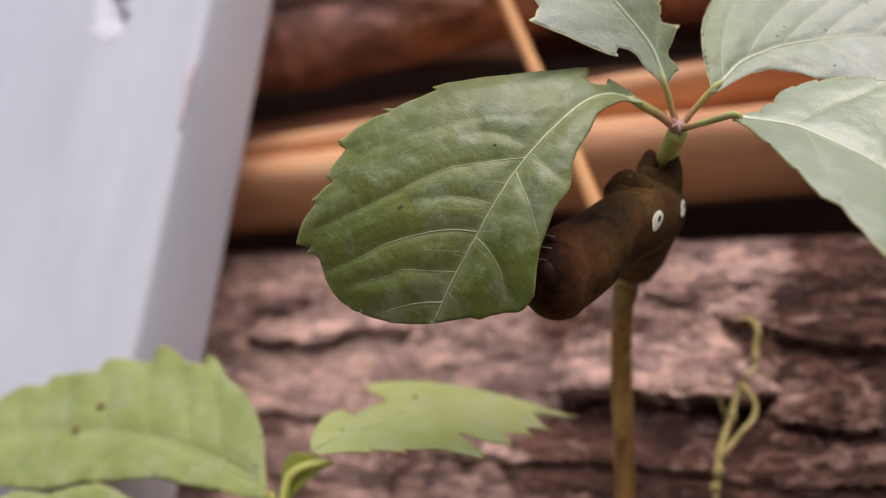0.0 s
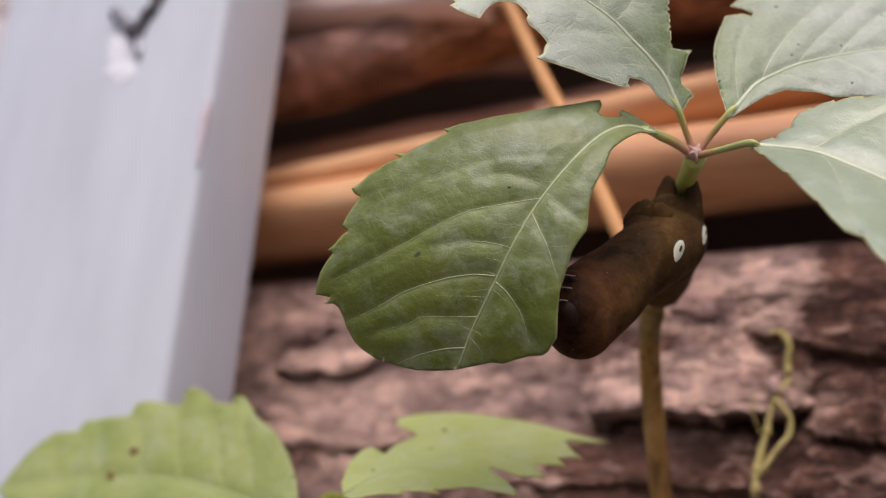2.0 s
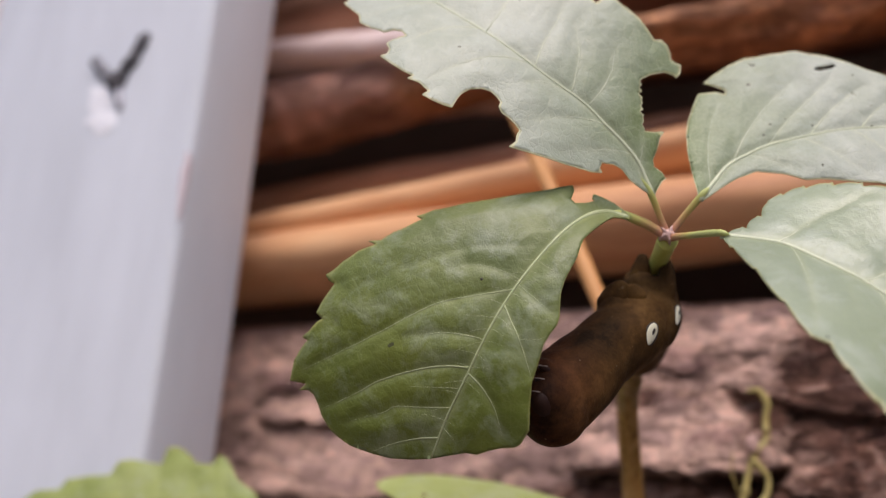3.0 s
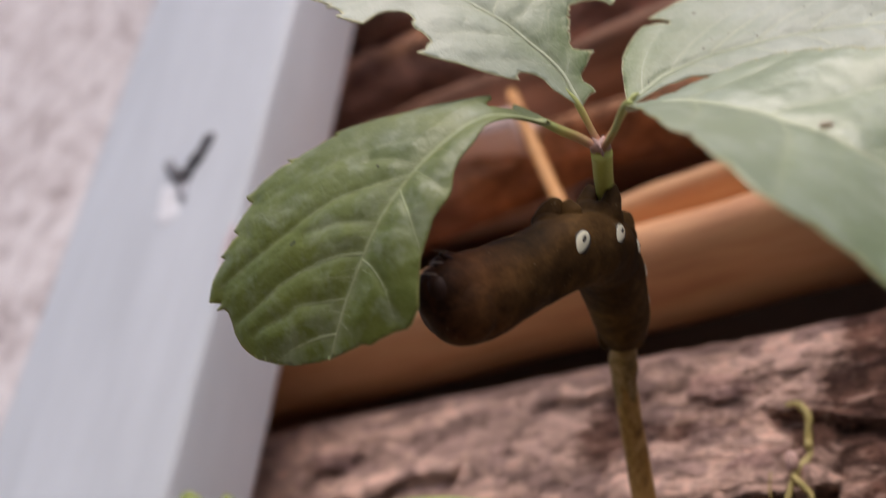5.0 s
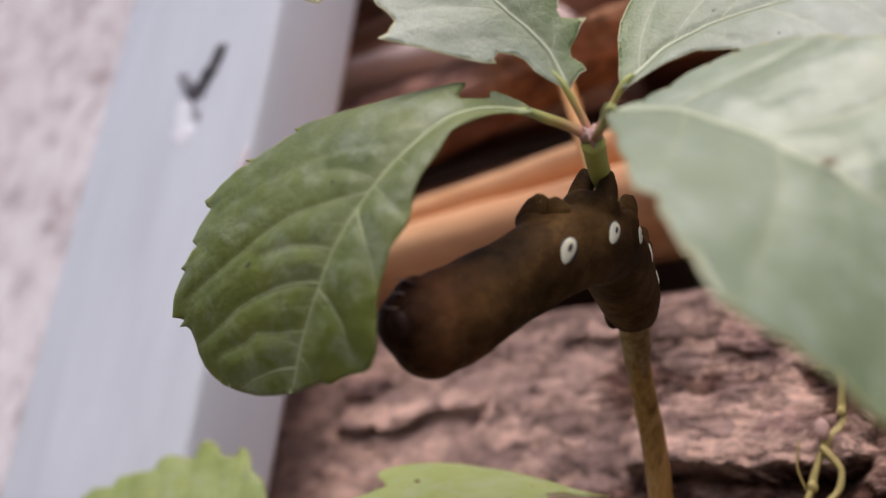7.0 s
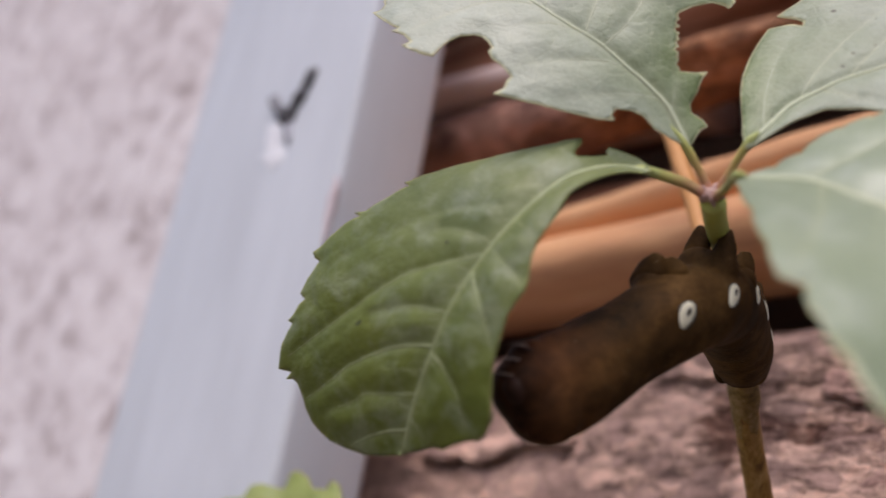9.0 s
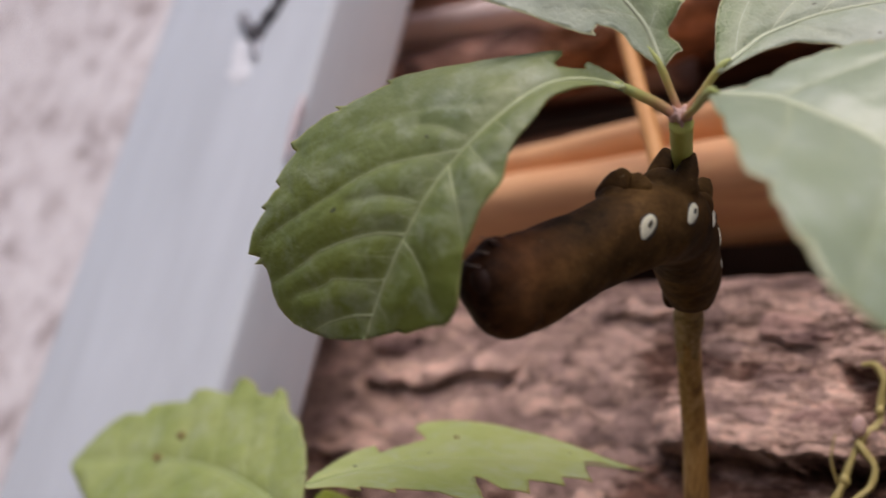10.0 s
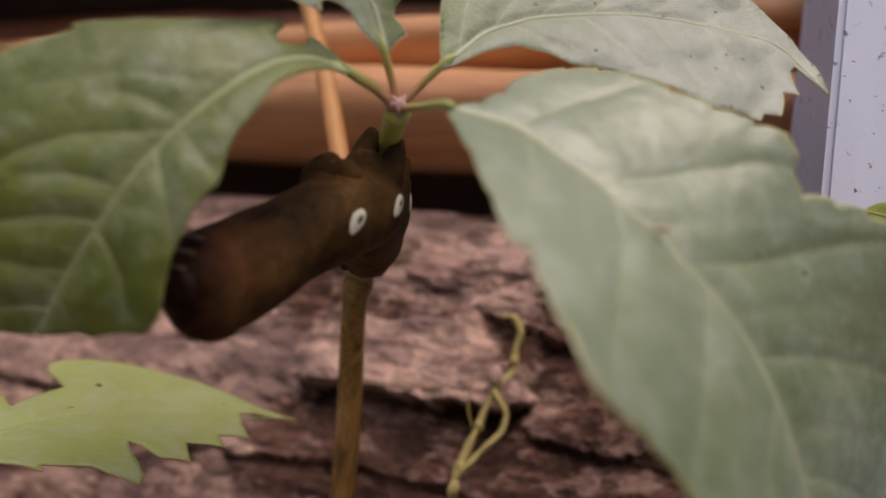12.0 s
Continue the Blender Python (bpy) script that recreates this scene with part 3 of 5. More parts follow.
def build_walls():
    bm = chamfer_box(-1.6, -0.335, 0.105, 0.40, GROUND - 0.02, 1.7, 0.004)
    bmesh.ops.subdivide_edges(bm, edges=[e for e in bm.edges if e.calc_length() > 0.2], cuts=40, use_grid_fill=True)
    for v in bm.verts:
        v.co.y += 0.004 * noise.fractal(v.co * 25, 1.0, 2.0, 4)
    w = link_mesh("wall_side", bm, M_STUCCO)
    w.matrix_world = STACK
    tagged(w, "rough whitish rendered wall with dark pits", "wall", kind="structure")
    # added dark backing, no known wall: stops skylight showing between the logs
    w = link_mesh("stack_backing", chamfer_box(-0.334, 1.6, 0.232, 0.27, GROUND - 0.02, 1.7), M_BACK)
    w.matrix_world = STACK
    tagged(w, "plain dark backing added behind the stacked wood to keep its gaps dark", "wall", kind="structure")


# ---- the wood stack ----
def terrace(h, n=3.0):
    """Turns a smooth height into plates with steep edges."""
    t = h * n
    k = math.floor(t)
    return (k + min(1.0, (t - k) * 5)) / n


def log(name, u0, u1, depth, z, rd, rz, material, label, power=2.0, rough=0.0, tilt=0.0, plates=0.0, bare=9.0, nu=90, ng=72, seed=0, grain=1.0, taper=((0, 1), (1, 1))):
    """A log along the rack: half-sizes rd (depth) and rz (height), a boxier section for a higher power; rough: fine relief;
    plates: height of the bark plates; bare: how far along the log the outer bark reaches;
    taper: (u, share) how its height shrinks from below along it."""
    bm = bmesh.new()
    rings, cover = [], []
    for i in range(nu + 1):
        u = u0 + (u1 - u0) * i / nu
        ring = []
        thin = float(np.interp(u, [q[0] for q in taper], [q[1] for q in taper]))
        sag = 0.06 * rz * noise.noise(Vector((u * 9, seed, 0)))
        for k in range(ng):
            g = 2 * math.pi * k / ng
            c, s = math.cos(g), math.sin(g)
            y = rd * math.copysign(abs(c) ** (2 / power), c)
            h = rz * math.copysign(abs(s) ** (2 / power), s)
            p = Vector((u * 22 * grain, y * 50, h * 50 + seed * 7.3))
            f = rough * noise.fractal(p, 0.9, 2.1, 4)
            lay = 0.5
            if plates:
                q = noise.fractal(p * 0.55 + Vector((3, 1, 8)), 0.8, 2.0, 3)
                gone = min(1, max(0, (u - bare + 0.03 * noise.noise(p * 0.5)) / 0.012))
                lay = 0.72 + 0.7 * q - 0.8 * gone
                f += plates * terrace(q) * (1 - 0.8 * gone) - 0.0015 * gone
            n = Vector((c * rz, s * rd)).normalized()
            zz = z + rz + (h - rz) * thin + sag + tilt * (u - (u0 + u1) / 2)
            ring.append(bm.verts.new((u, depth + y + n.x * f, zz + n.y * f)))
            cover.append(lay)
        rings.append(ring)
    for a, b in zip(rings, rings[1:]):
        for k in range(ng):
            bm.faces.new((a[k], b[k], b[(k + 1) % ng], a[(k + 1) % ng]))
    bm.faces.new(rings[0])
    bm.faces.new(rings[-1][::-1])
    ob = link_mesh(name, bm, material)
    ob.data.attributes.new("flake", "FLOAT", "POINT").data.foreach_set("value", cover)
    ob.matrix_world = STACK
    return tagged(ob, label, "log", "stacked firewood")


LEDGES = [  # broken lips of the outer bark: (u, z) along each lip, how far it stands out, how deep it is hollow below, fade upwards (mm)
    ([(-0.0515, 0.2705), (-0.049, 0.2684), (-0.033, 0.2691), (-0.015, 0.268), (-0.003, 0.2684), (0.006, 0.2700)], 6.0, 10.0, 16),
    ([(-0.158, 0.2830), (-0.131, 0.2813), (-0.1245, 0.2822), (-0.119, 0.2858), (-0.099, 0.2863), (-0.096, 0.2905)], 2.6, 2.6, 9),
    ([(-0.078, 0.3030), (-0.0527, 0.3030), (-0.045, 0.3045)], 1.4, 1.2, 6),
    ([(-0.012, 0.2905), (-0.0085, 0.2898), (0.0092, 0.2848), (0.025, 0.2829), (0.045, 0.2800)], 2.4, 2.4, 8),
    ([(-0.200, 0.262), (-0.170, 0.259), (-0.150, 0.2605), (-0.118, 0.2585), (-0.100, 0.261)], 1.2, 1.0, 8),
    ([(-0.090, 0.2520), (-0.062, 0.2500), (-0.030, 0.2515), (0.010, 0.248), (0.045, 0.251)], 1.2, 1.2, 8),
    ([(0.004, 0.2645), (0.022, 0.2620), (0.044, 0.2640)], 1.8, 2.0, 6),
]


def bark_trunk(name, label):
    """The thick log: a bulging face of plated bark, its lips overhanging hollows toned darker for their shade, closed
    round the back.
    """
    us = [-0.325, -0.29, -0.25, -0.22] + [-0.20 + 0.00068 * i for i in range(389)] + [0.075, 0.10, 0.135, 0.17]
    zs = [0.0612, 0.10, 0.14, 0.17, 0.19, 0.205] + [0.212 + 0.00062 * i for i in range(171)]
    zc, half, front, thick = 0.1895, 0.1295, 0.0905, 0.070
    bm, cover, rows = bmesh.new(), [], []
    for u in us:
        row = []
        for z in zs:
            b = min(1.0, abs(z - zc) / half)
            y = front + 0.006 * b**4 + 0.020 * (1 - (1 - b**22.0) ** 0.5)
            jag = 0.0016 * noise.noise(Vector((u * 140, 5, 0))) + 0.0009 * noise.noise(Vector((u * 520, 9, 0)))
            f, lay = 0.0, 0.55
            for line, proud, hollow, fade in LEDGES:
                a, e = line[0][0], line[-1][0]
                if a < u < e:
                    i = max(k for k in range(len(line) - 1) if line[k][0] <= u)
                    w = (u - line[i][0]) / (line[i + 1][0] - line[i][0])
                    d = (z - line[i][1] - w * (line[i + 1][1] - line[i][1]) - jag) * 1000
                    ends = min(1, (u - a) / 0.006, (e - u) / 0.006)
                    if d > 0:
                        f += proud * ends * math.exp(-d / fade)
                        lay += 0.25 * ends * math.exp(-d / fade)
                    elif d > -14:
                        f -= hollow * ends * math.exp(d / 3.5)
                        # hollow toned towards inner bark, painting in shade under the lip
                        lay -= 0.5 * ends * math.exp(d / 7.0)
            p = Vector((u * 38, z * 95, 1.7))
            q = noise.fractal(p * 0.6, 0.85, 2.1, 5)
            step = terrace(q + 0.1 * noise.noise(p * 4), 2.6)
            left = min(1, max(0, (-0.045 - u) / 0.02))
            f += (1.5 - 0.7 * left) * step + (0.9 - 0.45 * left) * noise.fractal(p * 3.1, 0.8, 2.1, 5)
            right = min(1, max(0, (u + 0.004 + 0.016 * noise.noise(p * 0.9) + 0.008 * noise.noise(p * 2.5)) / 0.03))
            # darker low on the face: bared inner bark, plus shade below the lips
            low = min(1, max(0, (0.2665 - z + 0.01 * noise.noise(p * 0.4)) / 0.012))
            f += right * 1.0 * noise.fractal(p * 2.0 + Vector((9, 9, 9)), 0.8, 2.0, 4)
            lay += 0.55 * step - 1.1 * right + 0.4 * left - (0.62 - 0.30 * left) * low + 0.3 * noise.noise(p * 1.3)
            row.append(bm.verts.new((u, y - f / 1000, z)))
            cover.append(lay)
        top = zs[-1]
        for y, z in ((front + thick * 0.9, top + 0.001), (front + thick * 1.7, 0.27), (front + thick * 1.7, 0.0612)):
            row.append(bm.verts.new((u, y, z)))
            cover.append(0.5)
        rows.append(row)
    n = len(rows[0])
    for a, b in zip(rows, rows[1:]):
        for k in range(n):
            bm.faces.new((a[k], b[k], b[(k + 1) % n], a[(k + 1) % n]))
    bm.faces.new(rows[0])
    bm.faces.new(rows[-1][::-1])
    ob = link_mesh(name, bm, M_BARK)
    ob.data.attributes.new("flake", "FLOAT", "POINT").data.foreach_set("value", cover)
    ob.matrix_world = STACK
    return tagged(ob, label, "log", "stacked firewood")


def bark_flake(parent, u, z, depth, lu, lz, thick, seed, lean=0.0):
    """A loose plate of outer bark standing off a log: an uneven outline, a broken lip, a rough face."""
    bm = bmesh.new()
    rings = []
    n, m = 96, 12
    for j in range(m + 1):
        ring = []
        for k in range(n):
            g = 2 * math.pi * k / n
            r = j / m * (1 + 0.45 * noise.noise(Vector((math.cos(g) * 1.8, math.sin(g) * 1.8, seed))) + 0.12 * noise.noise(Vector((math.cos(g) * 5, math.sin(g) * 5, seed + 4))) + 0.04 * noise.noise(Vector((math.cos(g) * 18, math.sin(g) * 18, seed))))
            x, y = lu * r * math.cos(g), lz * r * math.copysign(abs(math.sin(g)) ** 0.8, math.sin(g))
            f = thick * (0.8 * noise.fractal(Vector((x * 70, y * 160, seed)), 0.9, 2.0, 5)) + thick * 0.7 * (j / m) ** 3
            ring.append(bm.verts.new((u + x, depth - thick + f + lean * (y + lz), z + y + 0.15 * x * math.sin(seed))))
        rings.append(ring)
    back = [bm.verts.new(v.co + Vector((0, thick * 1.6, 0))) for v in rings[-1]]
    rings.append(back)
    for a, b in zip(rings, rings[1:]):
        for k in range(n):
            try:
                bm.faces.new((a[k], a[(k + 1) % n], b[(k + 1) % n], b[k]))
            except ValueError:
                pass
    bmesh.ops.remove_doubles(bm, verts=bm.verts, dist=1e-6)
    bmesh.ops.recalc_face_normals(bm, faces=bm.faces)
    ob = part("bark_flake", bm, M_FLAKE, parent)
    ob.data.attributes.new("flake", "FLOAT", "POINT").data.foreach_set("value", [0.9] * len(ob.data.vertices))
    return ob


def build_logs():
    low = bark_trunk("bark_log", "thick log with pinkish-grey flaking bark over red inner bark")
    for u, z, lu, lz, th, sd in ((-0.146, 0.2955, 0.010, 0.0035, 0.0020, 3.1), (-0.022, 0.2980, 0.009, 0.0035, 0.0018, 4.9), (-0.012, 0.2775, 0.0075, 0.0030, 0.0016, 2.2)):
        bark_flake(low, u, z, 0.0890 + max(0, z - 0.285) * 0.2, lu, lz, th, sd, 0.15)
    log("peeled_log", -0.325, 0.17, 0.1020, 0.3385, 0.0200, 0.0115, M_WOOD, "peeled orange-brown log, smooth and split", 2.0, 0.0008, 0.03, 0, 9, 120, 64, 2)
    log("peeled_log", -0.325, 0.17, 0.1200, 0.3575, 0.0290, 0.0090, M_WOOD, "slim peeled reddish-orange log", 2.2, 0.0010, 0.09, 0, 9, 120, 64, 3)
    log("bark_log", -0.325, 0.17, 0.1180, 0.4020, 0.0160, 0.0130, M_BARKDARK, "brown log, rough bark at one end and peeled at the other", 2.3, 0.0028, 0.01, 0.0048, -0.110, 300, 120, 4, taper=((-0.17, 1.0), (-0.085, 0.5), (0, 0.6)))
    log("peeled_log", -0.325, 0.17, 0.1480, 0.3835, 0.0180, 0.0080, M_DARKWOOD, "brown weathered log under the bark log", 2.2, 0.0012, 0.05, 0, 9, 120, 48, 11)
    log("peeled_log", -0.082, 0.17, 0.1340, 0.3720, 0.0200, 0.0090, M_DARKWOOD, "short brown weathered log set back in the stack", 2.2, 0.0012, 0.0, 0, 9, 120, 48, 9)
    log("bark_slab", -0.325, -0.095, 0.1240, 0.4225, 0.0300, 0.0088, M_PINK, "thin slab of pinkish bark lying on a log", 2.4, 0.0014, -0.09, 0, 9, 90, 56, 5)
    log("peeled_log", -0.325, 0.17, 0.1500, 0.4400, 0.0500, 0.0125, M_DARKWOOD, "dark weathered log high in the stack", 2.2, 0.0014, 0, 0, 9, 120, 64, 6)
    log("bark_log", -0.325, 0.17, 0.1450, 0.4740, 0.0500, 0.0210, M_BARKDARK, "brown bark log high in the stack", 2.2, 0.002, 0, 0.005, 9, 200, 90, 7)
    log("bark_log", -0.325, 0.17, 0.1500, 0.5200, 0.0500, 0.0250, M_BARK, "greyish bark log at the top of the stack", 2.2, 0.002, 0, 0.005, 9, 150, 80, 8)


def build_posts():
    p = thing("rack_post", STACK, "white-painted upright board with a chipped hook-shaped knot", "post")
    part("board", chamfer_box(-0.2505, -0.151, 0.037, 0.068, GROUND, 1.5, 0.003), M_PAINT, p)
    # hook-shaped chip and the pale scar under it
    part("knot_chip", tube([(-0.1905, 0.0368, 0.3822, 0.0009), (-0.1880, 0.0367, 0.3806, 0.0021), (-0.1848, 0.0366, 0.3800, 0.0026), (-0.1826, 0.0366, 0.3822, 0.0020), (-0.1803, 0.0366, 0.3858, 0.0023), (-0.1785, 0.0366, 0.3895, 0.0016), (-0.1766, 0.0366, 0.3926, 0.0023), (-0.1752, 0.0366, 0.3952, 0.0010)], 6, 12, 0.9), M_HOLE, p, "dark hook-shaped chip in the paint")
    part("knot_chip", tube([(-0.1975, 0.0369, 0.3905, 0.0009), (-0.1960, 0.0368, 0.3884, 0.0021), (-0.1938, 0.0368, 0.3868, 0.0017), (-0.1918, 0.0368, 0.3838, 0.0020), (-0.1893, 0.0368, 0.3812, 0.0011)], 5, 10, 0.9), M_CHIPGREY, p, "faint grey chip in the paint")
    part("knot_chip", tube([(-0.1838, 0.0371, 0.3780, 0.0010), (-0.1832, 0.0370, 0.3750, 0.0018), (-0.1822, 0.0370, 0.3715, 0.0014), (-0.1818, 0.0371, 0.3690, 0.0006)], 5, 10, 0.8), M_STAIN, p, "pale grey stain in the paint")
    for cx, cz, rx, rz, seed in ((-0.1918, 0.3748, 0.0050, 0.0058, 4), (-0.1888, 0.3668, 0.0062, 0.0042, 9)):
        scar = blob(Vector((0, 0, 0)), ((rx, 0, 0), (0, 0.0005, 0), (0, 0, rz)), 24, 40)
        for w in scar.verts:
            d = w.co.normalized()
            k = 1.0 + 0.45 * noise.noise(d * 1.4 + Vector((seed, 0, 1))) + 0.15 * noise.noise(d * 4)
            w.co = Vector((cx + w.co.x * k - 0.3 * w.co.z, 0.0370 + w.co.y, cz + w.co.z * k))
        part("paint_scar", scar, M_WHITE, p, "pale scar in the paint")
    for pts in ([(-0.1519, 0.0374, 0.352, 0.0006), (-0.1517, 0.0373, 0.346, 0.0013), (-0.1519, 0.0373, 0.338, 0.0011), (-0.1517, 0.0374, 0.331, 0.0005)],):
        part("paint_chip", tube(pts, 6, 10, 0.6), M_CHIPPINK, p, "pinkish chip along the board's edge")
    p = thing("rack_post", STACK, "white-painted upright board with flaking, spotted paint", "post")
    bm = bmesh.new()
    rims = [[bm.verts.new((u, d, z)) for u, d in ((0.0600, 0.044), (0.150, 0.044), (0.150, 0.078), (0.0530, 0.078))] for z in (GROUND, 1.5)]
    for k in range(4):
        bm.faces.new((rims[0][k], rims[0][(k + 1) % 4], rims[1][(k + 1) % 4], rims[1][k]))
    bm.faces.new(rims[0][::-1])
    bm.faces.new(rims[1])
    bmesh.ops.bevel(bm, geom=list(bm.edges), offset=0.0012, segments=2, affect="EDGES")
    part("board", bm, M_CHIPPED, p, smooth=False)


# ---- the vine ----
def up(x, y, z):
    return (x / 1000, y / 1000, z / 1000)


def build_vine():
    v = thing("creeper_vine", Matrix.Translation(HUB), "creeper vine with olive stem and tan twig climbing the stack", "vine")
    part("stem", tube([(*up(4, 77, -242), 0.0026), (*up(2, 76, -150), 0.0026), (*up(-0.6, 74.6, -100), 0.0026), (*up(-2.2, 73.0, -72), 0.0025), (*up(-3.6, 70.8, -52), 0.0025), (*up(-5.5, 67.2, -35), 0.0025), (*up(-6.7, 58.5, -22.5), 0.0024), (*up(-6.2, 49.5, -14.2), 0.0024), (*up(-5.4, 46.4, -12.6), 0.0022)], 10, 14, 0.05), M_VINE, v)
    part("node", tube([(*up(-6.8, 57.5, -21.4), 0.00235), (*up(-6.7, 54.0, -18.0), 0.0026), (*up(-6.3, 50.4, -14.9), 0.0028), (*up(-5.6, 47.0, -12.8), 0.0024)], 6, 14, 0.25), M_NODE, v, "mottled swollen node")
    part("twig", tube([(*up(-5.2, 46, -14), 0.0021), (*up(-9.6, 51.5, -6), 0.0021), (*up(-14.5, 58.5, 6), 0.0021), (*up(-24, 70, 30), 0.0021), (*up(-38, 84, 62), 0.0020), (*up(-56, 100, 105), 0.0019)], 8, 14, 0.06), M_TWIG, v, "tan woody twig")
    # petiole of the five-fingered leaf
    part("petiole", tube([(*up(-5.2, 46, -13.5), 0.0017), (*up(-4.4, 36, -6.5), 0.0016), (*up(-3.0, 22, -2.8), 0.0016), (*up(-1.2, 7.5, -1.5), 0.0017), (*up(0, 0, -0.4), 0.0019)], 8, 14, 0.04), M_STALK, v, "green leaf stalk")
    star = blob(Vector((0, 0, 0)), ((0.0012, 0, 0), (0, 0.0012, 0), (0, 0, 0.0011)), 14, 30)
    for w in star.verts:
        g = math.atan2(w.co.z, w.co.x)
        w.co *= 1 + 0.75 * max(0, math.cos(5 * g + 0.6)) ** 2 * min(1, math.hypot(w.co.x, w.co.z) / 0.0010)
        w.co += Vector(up(0, -0.9, 0.2))
    part("knot", star, M_KNOT, v, "pink star-shaped knot where the leaflets join")
    build_leaflets(v)


def build_leaflets(v):
    A = (-0.0138, 0.0038, 0.0177, 0.0022, 0.0039, 0.0111)
    a = part("leaflet", tube([(*up(0, 0, 0), 0.00085), (*up(-3.4, -2.0, 1.6), 0.00085), (*up(-6.0, -3.9, 2.1), 0.00085), (*up(-8.6, -6.4, 2.3), 0.00065), (*up(-10.2, -8.0, 1.8), 0.0002)], 6, 10), M_STALKLET, v, "broad green leaflet chewed along one margin")
    far = [(-6.9, 1.4), (-8.1, 2.9), (-9.7, 4.0), (-11.7, 4.5), (-13.2, 4.6), (-13.4, 3.7), (-13.0, 3.2), (-14.6, 1.9), (-16.1, 1.3), (-16.9, 2.1), (-16.5, 4.3), (-16.8, 5.4), (-20.6, 3.9), (-25.4, 2.6), (-30.2, 1.4), (-34.1, 0.6), (-37.9, -0.6), (-40.3, -1.1), (-42.0, -1.9), (-43.1, -2.3),
           (-42.0, -2.9), (-44.8, -4.6), (-46.7, -5.3), (-49.0, -6.9), (-51.2, -7.0), (-49.8, -7.7), (-52.8, -8.8), (-55.6, -10.6), (-57.4, -12.2), (-58.6, -12.9), (-57.9, -13.9), (-56.8, -14.5), (-57.8, -16.1), (-58.9, -17.9), (-59.7, -19.6), (-58.4, -20.6), (-59.5, -21.2), (-60.8, -22.5), (-62.3, -23.5),
           (-61.2, -24.0), (-62.3, -25.3), (-63.5, -27.1), (-64.2, -29.4), (-64.5, -30.6), (-62.8, -30.9), (-61.5, -31.2), (-62.7, -32.2), (-61.0, -32.2), (-59.9, -32.9), (-59.1, -34.5), (-58.5, -36.2), (-57.0, -38.4), (-55.4, -39.7), (-53.2, -41.0), (-49.5, -42.1), (-45.9, -42.9), (-42.3, -43.0), (-38.5, -42.8)]
    near = [(-6.9, -0.2), (-7.8, 0.8), (-9.6, 0.2), (-11.5, -2.7), (-13.2, -5.2), (-14.3, -6.8), (-14.7, -8.2), (-15.2, -10.3), (-16.0, -12.2), (-17.0, -14.6), (-17.5, -16.8), (-17.6, -20.8), (-17.9, -22.0), (-19.0, -23.6), (-19.9, -25.2), (-20.5, -27.5), (-21.2, -29.8), (-21.6, -31.1), (-21.9, -34.6),
            (-21.9, -37.1), (-22.0, -38.4), (-22.6, -39.2), (-23.3, -40.3), (-24.3, -40.9), (-26.5, -41.0), (-28.8, -41.5), (-30.6, -42.1), (-32.5, -41.8), (-35.4, -42.3), (-38.5, -42.8)]
    side = [([(-20.0, -8.2), (-26.1, -8.6), (-31.9, -8.6), (-38.4, -10.5), (-44.0, -12.5), (-49.8, -14.5), (-54.7, -16.2)], 0.0), ([(-24.3, -14.4), (-27.1, -13.0), (-30.5, -12.0), (-33.4, -11.8)], 0.07),
            ([(-25.3, -16.0), (-28.1, -16.7), (-31.8, -17.3), (-37.4, -18.4), (-42.9, -20.9), (-46.7, -22.8), (-51.5, -24.9), (-56.6, -26.9), (-62.0, -29.0)], 0.12), ([(-29.8, -24.5), (-33.0, -23.8), (-36.8, -23.5), (-42.6, -24.1)], 0.09), ([(-27.4, -20.8), (-31.4, -20.8), (-33.8, -20.6)], 0.05),
            ([(-32.2, -28.9), (-35.4, -28.7), (-39.7, -29.1), (-44.0, -30.0), (-47.9, -31.1), (-50.9, -32.5), (-55.0, -34.1), (-58.2, -35.1)], 0.17), ([(-34.9, -35.0), (-39.7, -35.1), (-44.7, -35.0), (-46.6, -35.9), (-50.7, -36.7), (-53.8, -37.6)], 0.09), ([(-33.5, -32.1), (-38.0, -32.1), (-41.9, -32.0)], 0.06),
            ([(-37.1, -39.6), (-40.4, -39.8), (-44.4, -40.5), (-47.4, -41.4), (-49.3, -42.0)], 0.19), ([(-21.7, -10.7), (-20.0, -12.2), (-17.9, -13.8)], 0.06), ([(-24.5, -15.2), (-22.0, -17.5), (-18.5, -20.4)], 0.08), ([(-26.7, -18.6), (-25.3, -21.6), (-23.9, -24.4), (-22.4, -28.5), (-21.8, -30.4)], 0.15),
            ([(-23.9, -24.6), (-21.3, -24.6), (-19.3, -24.0)], 0.06), ([(-32.2, -29.7), (-29.9, -31.8), (-27.8, -34.8), (-26.9, -37.3), (-26.4, -39.3)], 0.13), ([(-36.4, -38.0), (-34.6, -39.9), (-33.7, -41.3)], 0.06), ([(-44.1, -21.4), (-46.6, -19.0), (-48.2, -18.7)], 0.0), ([(-40.8, -20.2), (-42.2, -18.4), (-43.9, -16.9)], 0.0),
            ([(-35.9, -18.2), (-36.8, -16.6), (-38.2, -15.4)], 0.0), ([(-33.1, -17.7), (-33.8, -15.8), (-34.7, -15.1)], 0.0), ([(-51.5, -24.9), (-54.8, -23.2), (-56.6, -21.2)], 0.0), ([(-29.9, -17.1), (-31.1, -15.2), (-32.1, -14.4)], 0.0), ([(-47.9, -31.1), (-49.5, -34.0), (-50.9, -36.6)], 0.0), ([(-55.0, -34.0), (-52.0, -30.2), (-48.0, -28.4)], 0.0)]
    # short veinlets that leave the midrib on both sides
    rnd = random.Random(5)
